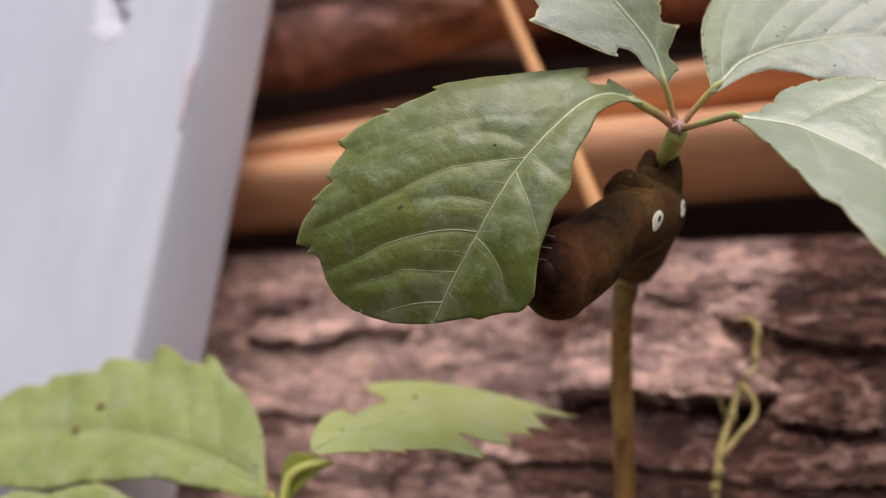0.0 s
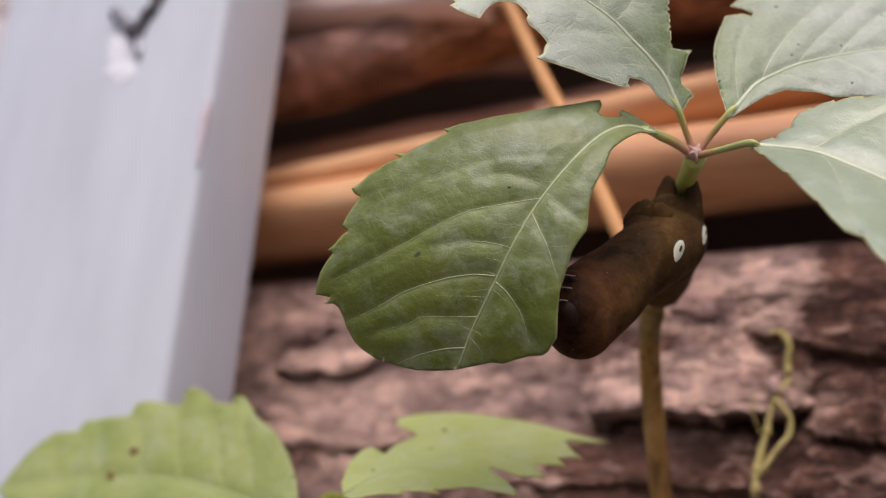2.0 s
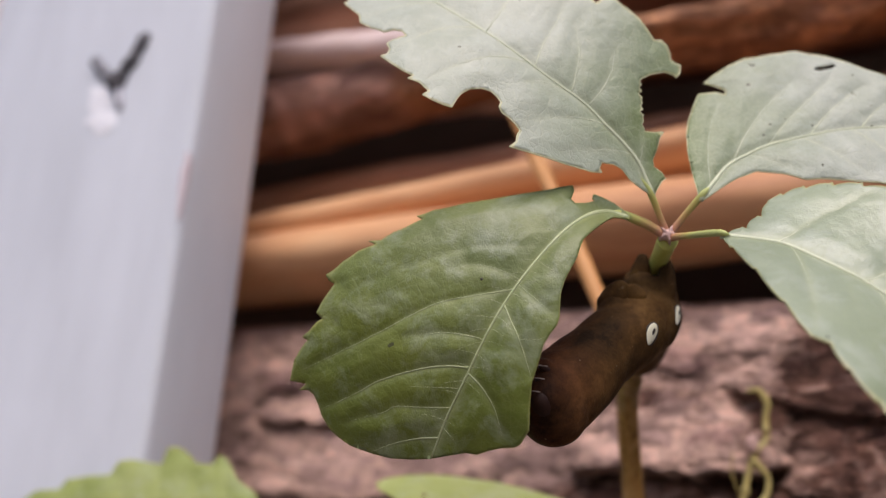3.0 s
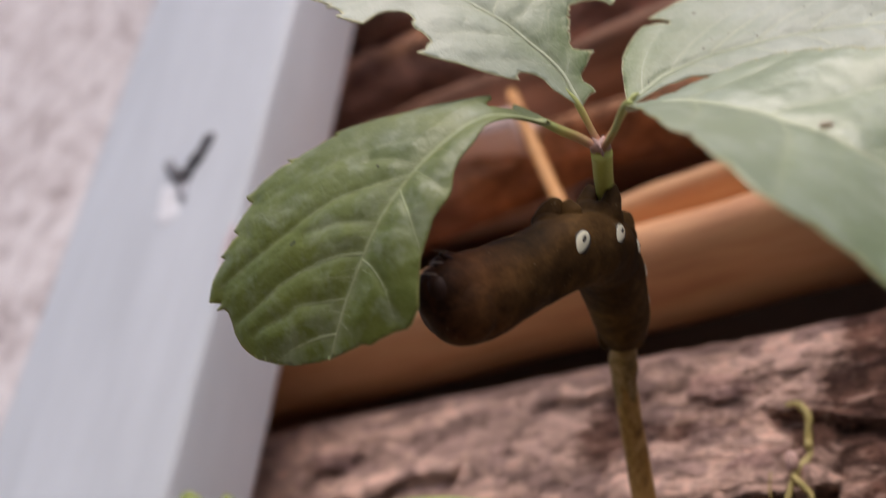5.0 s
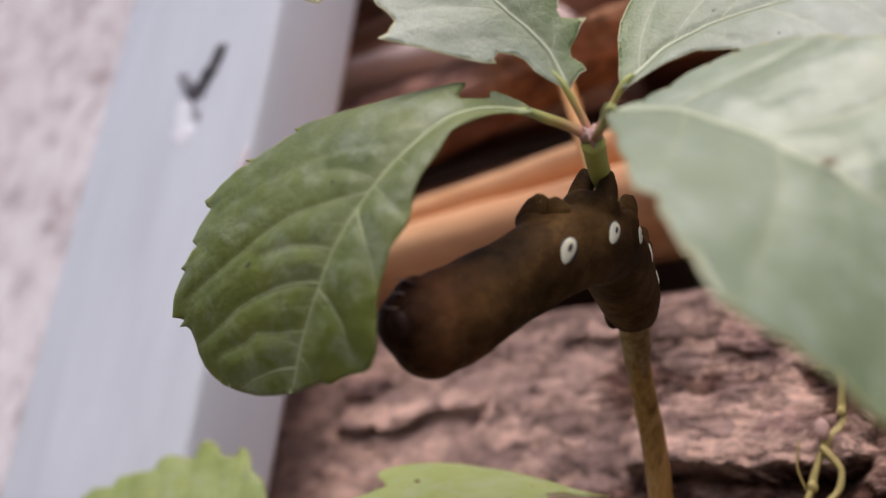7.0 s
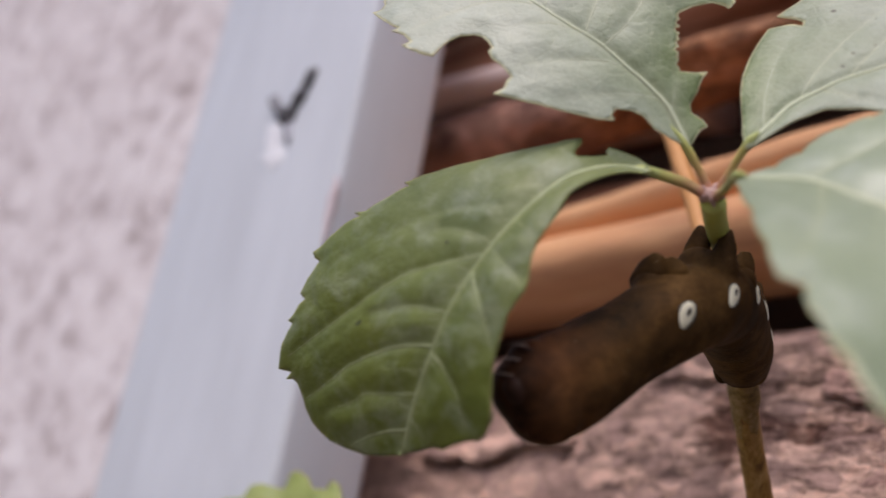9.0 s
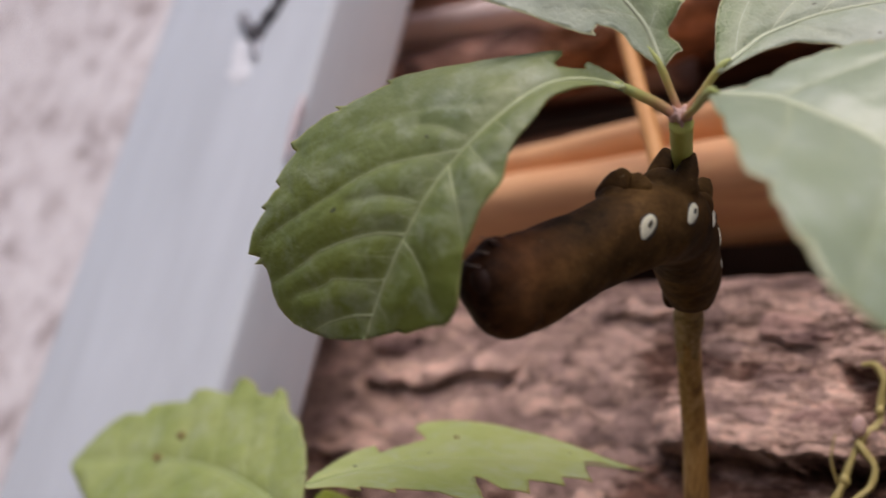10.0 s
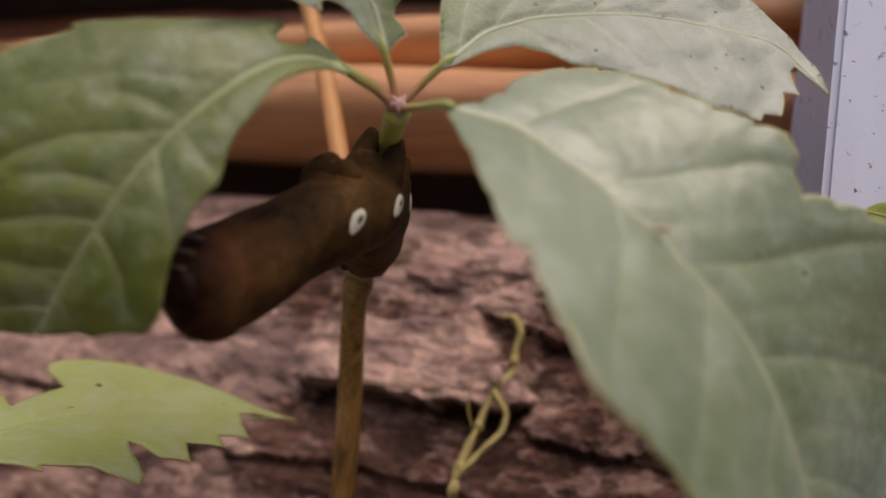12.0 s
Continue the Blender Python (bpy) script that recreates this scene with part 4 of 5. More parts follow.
    for x, z in along([(-17.9, -5.3), (-22.1, -11.1), (-26.5, -18.2), (-30.0, -25.1), (-32.4, -30.1), (-36.0, -37.0)], 17):
        for way in (-1, 1):
            if rnd.random() < 0.8:
                g, n = rnd.uniform(-0.45, 0.25), rnd.uniform(2.2, 5.0) * (1.15 if way < 0 else 0.7)
                dx, dz = way * math.cos(g), math.sin(g) - (0.35 if way > 0 else 0.0)
                side.append(([(x, z), (x + dx * n * 0.5, z + dz * n * 0.5 + 0.2), (x + dx * n, z + dz * n)], 0.042))
    side = [(line, thick * 0.75) for line, thick in side]
    blade("blade", far + near[-2::-1], [(-7.4, 0.9), (-9.6, 1.9), (-12.1, 1.0), (-14.4, -1.3), (-17.9, -5.3), (-22.1, -11.1), (-26.5, -18.2), (-30.0, -25.1), (-32.4, -30.1), (-36.0, -37.0), (-38.5, -42.7)], side, A, a, M_LEAF, 1.3, lift=(-8.4, 3.0, 6.0, 6.5), rib=M_VEIN, grain=0.5, soft=1.7, proud=0.15, gauge=0.64, curl=0.35)
    part("blemish", blob(Vector(up(-30.3, -22.0, -15.0)), ((0.00028, 0, 0), (0, 0.0001, 0), (0, 0, 0.00022))), M_SLIT, a, "dark speck on the leaflet")
    T = (-0.0019, 0.0275, -0.0039, 0.0045, -0.0101, 0.0013)
    t = part("leaflet", tube([(*up(0, 0, 0.3), 0.0007), (*up(-1.6, -2.2, 3.4), 0.0006), (*up(-3.3, -5.2, 6.6), 0.0006), (*up(-5.5, -7.2, 9.2), 0.00012)], 6, 10), M_STALKLET, v, "leaflet paled by painted sheen, with ragged caterpillar bites")
    near = [(-3.0, 6.2), (-4.8, 6.6), (-6.8, 7.6), (-8.3, 9.3), (-9.8, 9.8), (-11.8, 9.6), (-12.2, 8.3), (-11.7, 7.6), (-13.6, 7.2), (-16.5, 7.5), (-20.2, 7.7), (-24.0, 8.3), (-27.1, 8.4), (-26.1, 9.7), (-26.0, 11.2), (-25.6, 12.2), (-26.6, 13.4), (-27.6, 14.3), (-28.7, 15.0), (-29.3, 16.1), (-29.0, 17.0),
            (-29.8, 18.1), (-30.8, 19.1), (-32.3, 19.5), (-34.2, 19.0), (-35.5, 17.8), (-36.2, 16.4), (-36.8, 14.4), (-38.4, 14.7), (-40.3, 15.4), (-41.8, 16.2), (-41.0, 17.3), (-42.5, 18.7), (-44.9, 19.8), (-44.1, 20.5), (-46.1, 21.6), (-48.3, 23.2), (-50.5, 25.0), (-49.4, 25.8), (-49.2, 26.9), (-49.9, 28.2), (-49.0, 29.3),
            (-46.9, 30.5), (-47.9, 31.8), (-49.5, 32.1), (-51.0, 31.4), (-53.4, 32.6), (-56.2, 34.4), (-57.0, 36.9), (-58.9, 39.0), (-61.1, 41.4), (-60.4, 42.4), (-62.6, 45.4), (-65.1, 48.4), (-63.4, 51.3), (-60.0, 56.0)]
    far = [(-2.5, 6.6), (-1.3, 9.2), (-0.6, 9.9), (-1.2, 10.8), (-2.7, 11.6), (-3.0, 12.9), (-2.3, 14.9), (-1.7, 17.6), (-1.0, 18.8), (-2.9, 18.2), (-4.5, 17.9)] + gnawed((-4.6, 18.4), (-5.2, 28.0), 8, 0.55, (-1, -0.1)) + [(-3.6, 29.3), (-1.0, 30.4), (0.6, 30.4), (1.2, 30.0), (1.9, 31.2), (2.0, 32.9), (0.9, 33.0), (0.2, 33.4), (0.0, 34.7), (-0.5, 36.1),
           (-1.6, 36.9), (-2.9, 36.7), (-4.2, 38.5), (-5.8, 40.6), (-8.0, 42.3), (-10.1, 44.0), (-11.5, 44.7), (-12.7, 44.1), (-13.6, 42.7), (-15.9, 44.6), (-17.5, 46.0), (-19.2, 47.0), (-24, 50), (-31, 53.6), (-38, 56), (-48, 58)]
    side = [([(-5.4, 11.2), (-4.8, 15), (-5.0, 20), (-5.6, 24)], 0.05), ([(-14.6, 20.1), (-12.6, 23), (-10.6, 28), (-10, 34)], 0.10), ([(-17.4, 22.1), (-16.8, 26), (-16.4, 31), (-17.4, 37)], 0.10), ([(-24, 26.1), (-22.6, 32), (-20.4, 38), (-19.6, 43)], 0.10), ([(-33, 33.1), (-30.6, 39), (-28.6, 45), (-27.6, 50)], 0.09), ([(-43, 40.2), (-40.6, 46), (-38.6, 53)], 0.08),
            ([(-11.5, 17.3), (-16, 17.2), (-21, 16), (-25, 14)], 0.10), ([(-18, 22.6), (-23, 23), (-28.4, 21.4)], 0.09), ([(-25, 26.9), (-31, 27), (-37, 24), (-41, 20.4)], 0.10), ([(-34, 33.9), (-40, 33), (-45, 30.2), (-48.4, 26.6)], 0.09), ([(-43, 40.2), (-49, 39.4), (-55, 36.4)], 0.08), ([(-6.6, 12.9), (-10, 12.6), (-15, 11), (-19, 9.4)], 0.08),
            ([(-20, 16.2), (-21, 19.4), (-22, 22.8)], 0.0), ([(-36, 24.6), (-37, 28.6), (-39, 33)], 0.0), ([(-12, 24.4), (-14.2, 26.2), (-16.6, 27.4)], 0.0), ([(-22, 34), (-25.4, 36.4), (-29.6, 41)], 0.0)]
    mid = [(-2.8, 6.3), (-4.4, 9.4), (-5.9, 12.2), (-8.9, 15.2), (-11.5, 17.3), (-15.0, 20.4), (-22.1, 24.9), (-30.5, 31.1), (-41.8, 39.4), (-51.2, 48.0), (-59.6, 55.6)]
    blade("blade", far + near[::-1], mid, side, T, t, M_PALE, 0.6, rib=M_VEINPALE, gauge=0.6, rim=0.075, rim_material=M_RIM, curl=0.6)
    R = (-0.0067, 0.0025, 0.0095)
    r = part("leaflet", tube([(*up(0, 0, 0.3), 0.0007), (*up(2.6, -1.6, 3.4), 0.0006), (*up(5.8, -4.2, 6.8), 0.0006), (*up(7.0, -3.8, 8.3), 0.00012)], 6, 10), M_STALKLET, v, "pale leaflet with dark specks and a small hole")
    outline = [(5.3, 5.6), (4.4, 10.0), (3.9, 12.8), (3.4, 16.0), (3.2, 20.0), (3.6, 23.5), (4.5, 26.8), (5.6, 30.2), (8.8, 30.7), (10.6, 30.2), (10.8, 31.2), (8.8, 32.2), (6.6, 32.9), (8.4, 34.9), (11.2, 37.3), (14.6, 39.4), (20.0, 41.0), (24.4, 42.1), (30.0, 41.0), (35.7, 38.6), (40.8, 35.7), (47.8, 32.7), (52.6, 29.3), (57.4, 24.7), (61.1, 20.0), (63.4, 15.4),
               (61.0, 17.0), (59.3, 18.2), (58.0, 19.6), (57.2, 18.3), (57.5, 16.0), (58.2, 13.4), (55.8, 13.7), (55.9, 11.8), (55.3, 8.7), (53.0, 9.1), (52.5, 7.6), (50.0, 8.3), (47.4, 8.3), (44.8, 8.0), (42.9, 9.3), (40.2, 9.8), (36.6, 10.6), (32.0, 11.0), (28.0, 11.2), (24.0, 10.8), (20.2, 12.1), (15.6, 12.4), (12.2, 10.8), (9.1, 8.4), (6.4, 6.0)]
    mid = [(5.6, 5.8), (7.9, 9.8), (10.7, 13.8), (14.8, 16.7), (19.1, 19.0), (29.8, 22.4), (37.2, 23.5), (46.4, 23.4), (55.6, 22.4), (62.6, 16.0)]
    side = [([(7.3, 9.0), (7.0, 16), (7.8, 23), (9.6, 29)], 0.07), ([(11.5, 14.6), (14.2, 21), (18, 27.4), (23, 33.4)], 0.10), ([(18, 18.5), (21.6, 24), (26.4, 30), (30.6, 35)], 0.10), ([(25.5, 21.1), (29, 26), (33, 30.4), (36.8, 33.4)], 0.11), ([(35, 23.3), (37.8, 27), (42, 30.6)], 0.11), ([(43.4, 23.5), (46, 27), (50.4, 29)], 0.10), ([(51, 23.1), (53, 25.4), (56, 25.2)], 0.07),
            ([(14, 16.2), (18, 15), (22, 12.8)], 0.07), ([(24, 20.7), (30, 16.8), (35, 12.6)], 0.07), ([(33, 23), (39, 17.8), (43, 12)], 0.07), ([(43, 23.5), (48, 17.4), (51, 11)], 0.07), ([(51, 23.0), (54.4, 18.4), (56.6, 15.4)], 0.06), ([(14.6, 21.6), (18.4, 22.6), (21.4, 23.8)], 0.0), ([(28.8, 26), (32, 26.6), (36.6, 26)], 0.0), ([(30, 16.9), (35, 19.8), (38.6, 18.2)], 0.0)]
    slit = [(27.6, 37.0), (28.6, 36.7), (30.2, 37.2), (31.9, 38.0), (31.4, 38.6), (29.6, 37.9), (28.2, 37.6)]
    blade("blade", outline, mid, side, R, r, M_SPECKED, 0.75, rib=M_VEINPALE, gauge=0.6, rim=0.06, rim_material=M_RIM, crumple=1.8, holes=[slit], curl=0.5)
    F = (-0.00958, -0.00564, 0.03734, 0.00192, -0.02209, -0.00328)
    f = part("leaflet", tube([(*up(0, 0, 0), 0.0007), (*up(3.6, -6.8, -1.8), 0.0006), (*up(7.6, -16.4, -4.6), 0.0006), (*up(9.2, -17.4, -5.3), 0.00012)], 6, 10), M_STALKLET, v, "large pale leaflet hanging towards the open")
    outline, side = margins(mid := [(7.8, -5.0), (10.5, -5.4), (17.3, -6.8), (22.2, -9.7), (28.0, -13.2), (32.0, -16.3), (36.2, -18.5), (39.4, -21.6), (45.8, -25.8), (55, -36), (70, -60)],
          [(7.8, -5.0), (11.5, -3.2), (14.2, -0.4), (16.4, 3.5), (18.6, 5.4), (22.5, 6.7), (27.0, 6.9), (31.5, 6.3), (36.6, 4.7), (42.5, 2.7), (48.0, 1.2), (52.4, 0.2), (54.4, -2.2), (54.0, -5.0), (55.4, -6.9), (60.0, -7.1), (65.0, -7.3), (71, -9), (78, -18), (80, -32), (78, -48), (70, -60)],
          [(7.8, -5.0), (8.9, -8.4), (11.7, -13.4), (14.9, -20.0), (18.0, -26.3), (20.2, -27.2), (22.0, -31.3), (25.0, -35.9), (28.9, -41.8), (33.5, -44.3), (37.8, -47.0), (41.5, -50.5), (45.4, -53.5), (53, -58), (62, -61), (70, -60)], (0.6, 0.35), gauge=0.5, veins=([(0.10, 0.26), (0.27, 0.45), (0.44, 0.60), (0.60, 0.75), (0.78, 0.88)], [(0.13, 0.28), (0.30, 0.50), (0.48, 0.66), (0.66, 0.82)]))
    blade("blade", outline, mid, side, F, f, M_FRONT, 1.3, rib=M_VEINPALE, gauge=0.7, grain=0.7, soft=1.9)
    part("blemish", blob(Vector(up(36.3, -23.3, -18.5)), ((0.0010, 0, 0), (0, 0.0006, 0), (0, 0, 0.0005))), M_SCAR, f, "small tan scar on the leaflet")


def build_low_leaves():
    v = thing("creeper_leaf", Matrix.Translation(HUB), "broad lime-green creeper leaf low beside the board", "leaf", "low creeper leaves")
    outline, side = margins(mid := [(-86, -66), (-105, -60), (-125, -57), (-150, -58), (-178, -62)],
          [(-82, -69), (-84.6, -62), (-86.6, -56), (-90.4, -50), (-95.7, -44.4), (-101.0, -41.5), (-106.4, -36.0), (-108.8, -35.2), (-110.2, -37.6), (-114.5, -37.6), (-118.0, -35.0), (-121.5, -33.2), (-124.6, -33.6), (-125.6, -38.0), (-129.5, -37.6), (-136.0, -36.8), (-139.6, -37.4), (-141, -41), (-148, -41.6), (-155, -42.6), (-157, -45.5), (-164, -46), (-170, -50), (-178, -62)],
          [(-82, -70.5), (-93, -69.5), (-112, -67.6), (-132, -70), (-146, -73), (-158, -73), (-178, -62)], (0.0, 0.5), gauge=0.5)
    blade("blade", outline, mid, side, (0.0525, -0.0086, 0.0091), v, M_LIME, 0.8, rib=M_VEINLIME, gauge=0.7, grain=0.9, soft=2.5, curl=1.2)
    for x, z in ((-135.5, -50.5), (-140.5, -57.0)):
        part("blemish", blob(Vector(up(x, 52.5 - 8.6 * x / 30 + 9.1 * z / 30 - 1.1, z)), ((0.0012, 0, 0), (0, 0.0003, 0), (0.0003, 0, 0.0010))), M_NODE, v, "dark spot")
    part("petiole", tube([(*up(-84, 62, -68), 0.0013), (*up(-80, 66, -82), 0.0013), (*up(-76, 72, -130), 0.0015), (*up(-74, 76, -242), 0.0016)], 6, 10), M_STALK, v)
    v = thing("creeper_leaf", Matrix.Translation(HUB), "jagged lime-green creeper leaf pointing to one side", "leaf", "low creeper leaves")
    Q = (0.1358, 0.0269, 0.0247, 0.0065, 0.0043, -0.0119)
    outline = [(-66.0, -61.6), (-68.4, -58.7), (-69.3, -56.4), (-70.0, -53.8), (-69.9, -51.6), (-69.2, -49.9), (-67.4, -48.6), (-65.0, -49.9), (-63.3, -50.6), (-62.5, -48.8), (-61.6, -47.6), (-59.7, -46.2), (-58.0, -45.1), (-61.0, -43.6), (-64.4, -42.1), (-65.6, -40.5), (-63.6, -39.2), (-58.8, -38.1), (-53.8, -37.6), (-47.0, -37.8), (-40.6, -38.3),
               (-36.6, -38.6), (-30.6, -39.6), (-26.2, -40.6), (-22.7, -41.5), (-18.0, -42.2), (-15.0, -42.4), (-19.0, -43.1), (-22.7, -43.1), (-25.2, -43.7), (-23.6, -45.9), (-20.7, -48.5), (-22.6, -48.2), (-26.0, -48.9), (-23.9, -50.9), (-26.0, -50.9), (-30.2, -51.3), (-27.3, -54.5), (-29.3, -54.4), (-32.2, -54.7), (-34.4, -54.0), (-36.4, -53.3), (-39.0, -52.9),
               (-37.1, -54.6), (-34.4, -56.3), (-32.2, -58.0), (-31.8, -59.5), (-34.2, -59.0), (-37.4, -58.6), (-40.6, -58.1), (-45.9, -58.9), (-47.9, -59.2), (-46.5, -60.1), (-50.6, -59.8), (-54.4, -60.1), (-53.1, -60.9), (-57.5, -61.0), (-60.8, -61.6), (-63.5, -62.4)]
    mid = [(-66, -61.4), (-62, -56.5), (-52, -50.5), (-38, -47), (-15.6, -42.5)]
    side = [([(-61, -55.6), (-63, -53), (-65.5, -51), (-67.6, -49.6)], 0.10), ([(-56.5, -52.8), (-58, -49), (-61, -45), (-63.8, -42)], 0.10), ([(-49, -49.6), (-50, -45), (-54, -40.5), (-57, -38.6)], 0.10), ([(-40, -47.4), (-42, -43), (-45, -40), (-46.6, -38.8)], 0.09), ([(-31, -45.6), (-33, -42), (-36, -39.6)], 0.08),
            ([(-58.5, -54), (-54, -56), (-49, -58), (-47.6, -59)], 0.09), ([(-52, -50.8), (-45, -54), (-37, -57), (-32.6, -59)], 0.10), ([(-43, -48.2), (-37, -50.8), (-31, -53.5), (-28.4, -54)], 0.10), ([(-34.5, -46.4), (-30, -48.6), (-25, -50.6)], 0.08), ([(-27, -45), (-24, -46.6), (-21.6, -48)], 0.07)]
    blade("blade", outline, mid, side, Q, v, M_LIMELIT, 0.8, rim=0.10, rim_material=M_RIMTAN, rib=M_VEINLIME, gauge=0.6, grain=0.6, soft=1.6, curl=0.5)
    part("blemish", blob(Vector(up(-52.2, 57.9, -43.6)), ((0.0007, 0, 0), (0, 0.0004, 0), (0, 0, 0.0006))), M_NODE, v, "dark spot")
    # the base of the blade curls down round its stalk
    blade("basal_lobe", [(-78.4, -60.8), (-76.6, -59.2), (-73.0, -59.4), (-69.6, -60.2), (-68.4, -61.0), (-70.4, -62.8), (-73.0, -65.6), (-75.4, -68.8), (-76.6, -71.2), (-77.6, -67.8), (-78.8, -64.4)], [(-77.2, -69.8), (-76.0, -64.8), (-73.0, -60.0)],
          [], (0.0525, 0.0, 0.0), v, M_YOUNG, 0.3, "yellow-green lobe curled down at the base", grain=0.5, curl=0.3)
    part("petiole", tube([(*up(-68, 53, -60.5), 0.0009), (*up(-75.6, 51.6, -63.6), 0.0011), (*up(-77.4, 52, -71), 0.0011), (*up(-77.5, 53, -100), 0.0011), (*up(-72, 60, -242), 0.0013)], 6, 10), M_STALK, v)
    v = thing("creeper_leaf", Matrix.Translation(HUB), "small lime-green creeper leaf low among the others", "leaf", "low creeper leaves")
    outline, side = margins(mid := [(-62, -86), (-54, -77), (-44, -73)], [(-62, -86), (-61, -76), (-54, -69.6), (-47, -70), (-44, -73)], [(-62, -86), (-52, -84), (-46, -79), (-44, -73)], (0.6, 0.6), gauge=0.5)
    blade("blade", outline, mid, side, (0.050, 0.0, 0.004), v, M_LIME, 0.6, rib=M_VEINLIME, gauge=0.6, grain=0.8, curl=0.6)
    part("petiole", tube([(*up(-62, 38.6, -86), 0.0010), (*up(-66, 42, -100), 0.0010), (*up(-68, 56, -242), 0.0012)], 6, 10), M_STALK, v)


def build_more_leaves():
    v = thing("creeper_leaf", Matrix.Translation(HUB), "yellow-green creeper leaf hanging high in the vine", "leaf")
    outline, side = margins(mid := [(66, 98), (48, 99.5), (16, 114), (-14, 129.5), (-48, 150)],
          [(66, 98), (50, 103), (20, 119), (-14, 135), (-34, 147), (-48, 150)],
          [(66, 98), (47, 95.7), (32, 100.5), (10, 112.5), (-11, 122.5), (-23.5, 124), (-34, 137), (-48, 150)], (0.5, 0.4), gauge=0.6)
    blade("blade", outline, mid, side, (0.071, -0.009, 0.001), v, M_YELLOW, 0.5, rib=M_VEINLIME, grain=1.0)
    part("petiole", tube([(*up(66, 54.5, 98), 0.0010), (*up(74, 62, 108), 0.0010), (*up(84, 80, 150), 0.0012)], 6, 10), M_STALK, v)
    v = thing("creeper_leaf", Matrix.Translation(HUB), "small green creeper leaf half under a larger one", "leaf", "low creeper leaves")
    outline, side = margins(mid := [(-104, -92), (-116, -84), (-128, -80), (-152, -80)],
          [(-104, -92), (-106, -80), (-113, -73), (-123, -70.5), (-132, -74), (-143, -75), (-152, -80)],
          [(-104, -92), (-118, -96), (-132, -94), (-144, -88), (-152, -80)], (0.7, 0.5), gauge=0.6)
    blade("blade", outline, mid, side, (0.062, 0, 0.003), v, M_LIME, 0.6, rib=M_VEINLIME, gauge=0.6, grain=0.9)
    part("petiole", tube([(*up(-104, 52, -92), 0.0010), (*up(-98, 55, -110), 0.0010), (*up(-94, 62, -242), 0.0012)], 6, 10), M_STALK, v)
    v = thing("creeper_leaf", Matrix.Translation(HUB), "yellow-green creeper leaf beside the spotted board", "leaf")
    outline, side = margins(mid := [(96, -10), (88, -4), (80, 0), (73.4, 1.6)], [(96, -10), (94, 2), (88, 6.4), (82, 6.0), (77.5, 4.0), (73.4, 1.6)], [(96, -10), (88, -13), (80, -9), (76, -3), (73.4, 1.6)], (0.6, 0.5), gauge=0.6)
    blade("blade", outline, mid, side, (0.037, -0.0095, 0.0), v, M_YOUNG, 0.5, rib=M_VEINLIME, gauge=0.6, grain=0.8, curl=0.4)
    part("petiole", tube([(*up(96, 6.6, -10), 0.0010), (*up(100, 2, -30), 0.0010), (*up(102, 0, -242), 0.0013)], 6, 10), M_STALK, v)


def build_tendril():
    t = thing("tendril", Matrix.Translation(HUB), "curled yellow-green tendril clinging to the bark", "tendril")
    part("shoot", tube([(*up(17, 74, -242), 0.00080), (*up(17.6, 79, -90), 0.00080), (*up(18.4, 81, -52), 0.00080), (*up(19.3, 82, -43.6), 0.00096), (*up(21.4, 83, -36.6), 0.00088), (*up(22.7, 83.5, -30.8), 0.00088), (*up(24.4, 84, -26.4), 0.00096), (*up(27.0, 84.5, -23.2), 0.00072), (*up(26.9, 84.5, -18.2), 0.00072), (*up(27.3, 84, -14.5), 0.00080), (*up(25.3, 84, -11.1), 0.00072), (*up(22.6, 84, -11.4), 0.00048)], 7, 10, 0.7), M_TENDRIL, t)
    part("loop", tube([(*up(18.6, 81.4, -47.5), 0.00064), (*up(20.9, 80.8, -44.4), 0.00072), (*up(23.7, 81, -40.2), 0.00072), (*up(26.4, 82, -36.9), 0.00072), (*up(27.0, 82.5, -33.1), 0.00080), (*up(25.3, 82.5, -30.3), 0.00072), (*up(23.2, 82.5, -28), 0.00056)], 7, 10, 0.6), M_TENDRIL, t)
    part("holdfast", blob(Vector(up(23.4, 82.6, -24.6)), ((0.0014, 0, 0.0005), (0, 0.0010, 0), (-0.0004, 0, 0.0022))), M_KNOT, t, "pinkish pad that grips the bark")
    part("holdfast", blob(Vector(up(18.4, 79.5, -50)), ((0.0013, 0, 0.0004), (0, 0.0011, 0), (0, 0, 0.0018))), M_TENDRIL, t)
    for x, y, z, r in ((19.0, 81.6, -45.4, 1.15), (21.6, 82.8, -36.0, 1.05), (26.9, 84.2, -20.6, 0.95), (18.0, 80.4, -54.0, 1.2)):
        part("joint", blob(Vector(up(x, y, z)), ((r / 1000, 0, 0.0002), (0, r / 1000, 0), (-0.0003, 0, r * 1.3 / 1000)), 8, 12), M_TENDRIL, t)
    part("rootlet", tube([(*up(20.4, 84, -37), 0.00024), (*up(18.6, 83.5, -32), 0.00020), (*up(18.8, 84, -26.5), 0.00016)], 6, 6), M_RED, t, "thin dry rootlet")


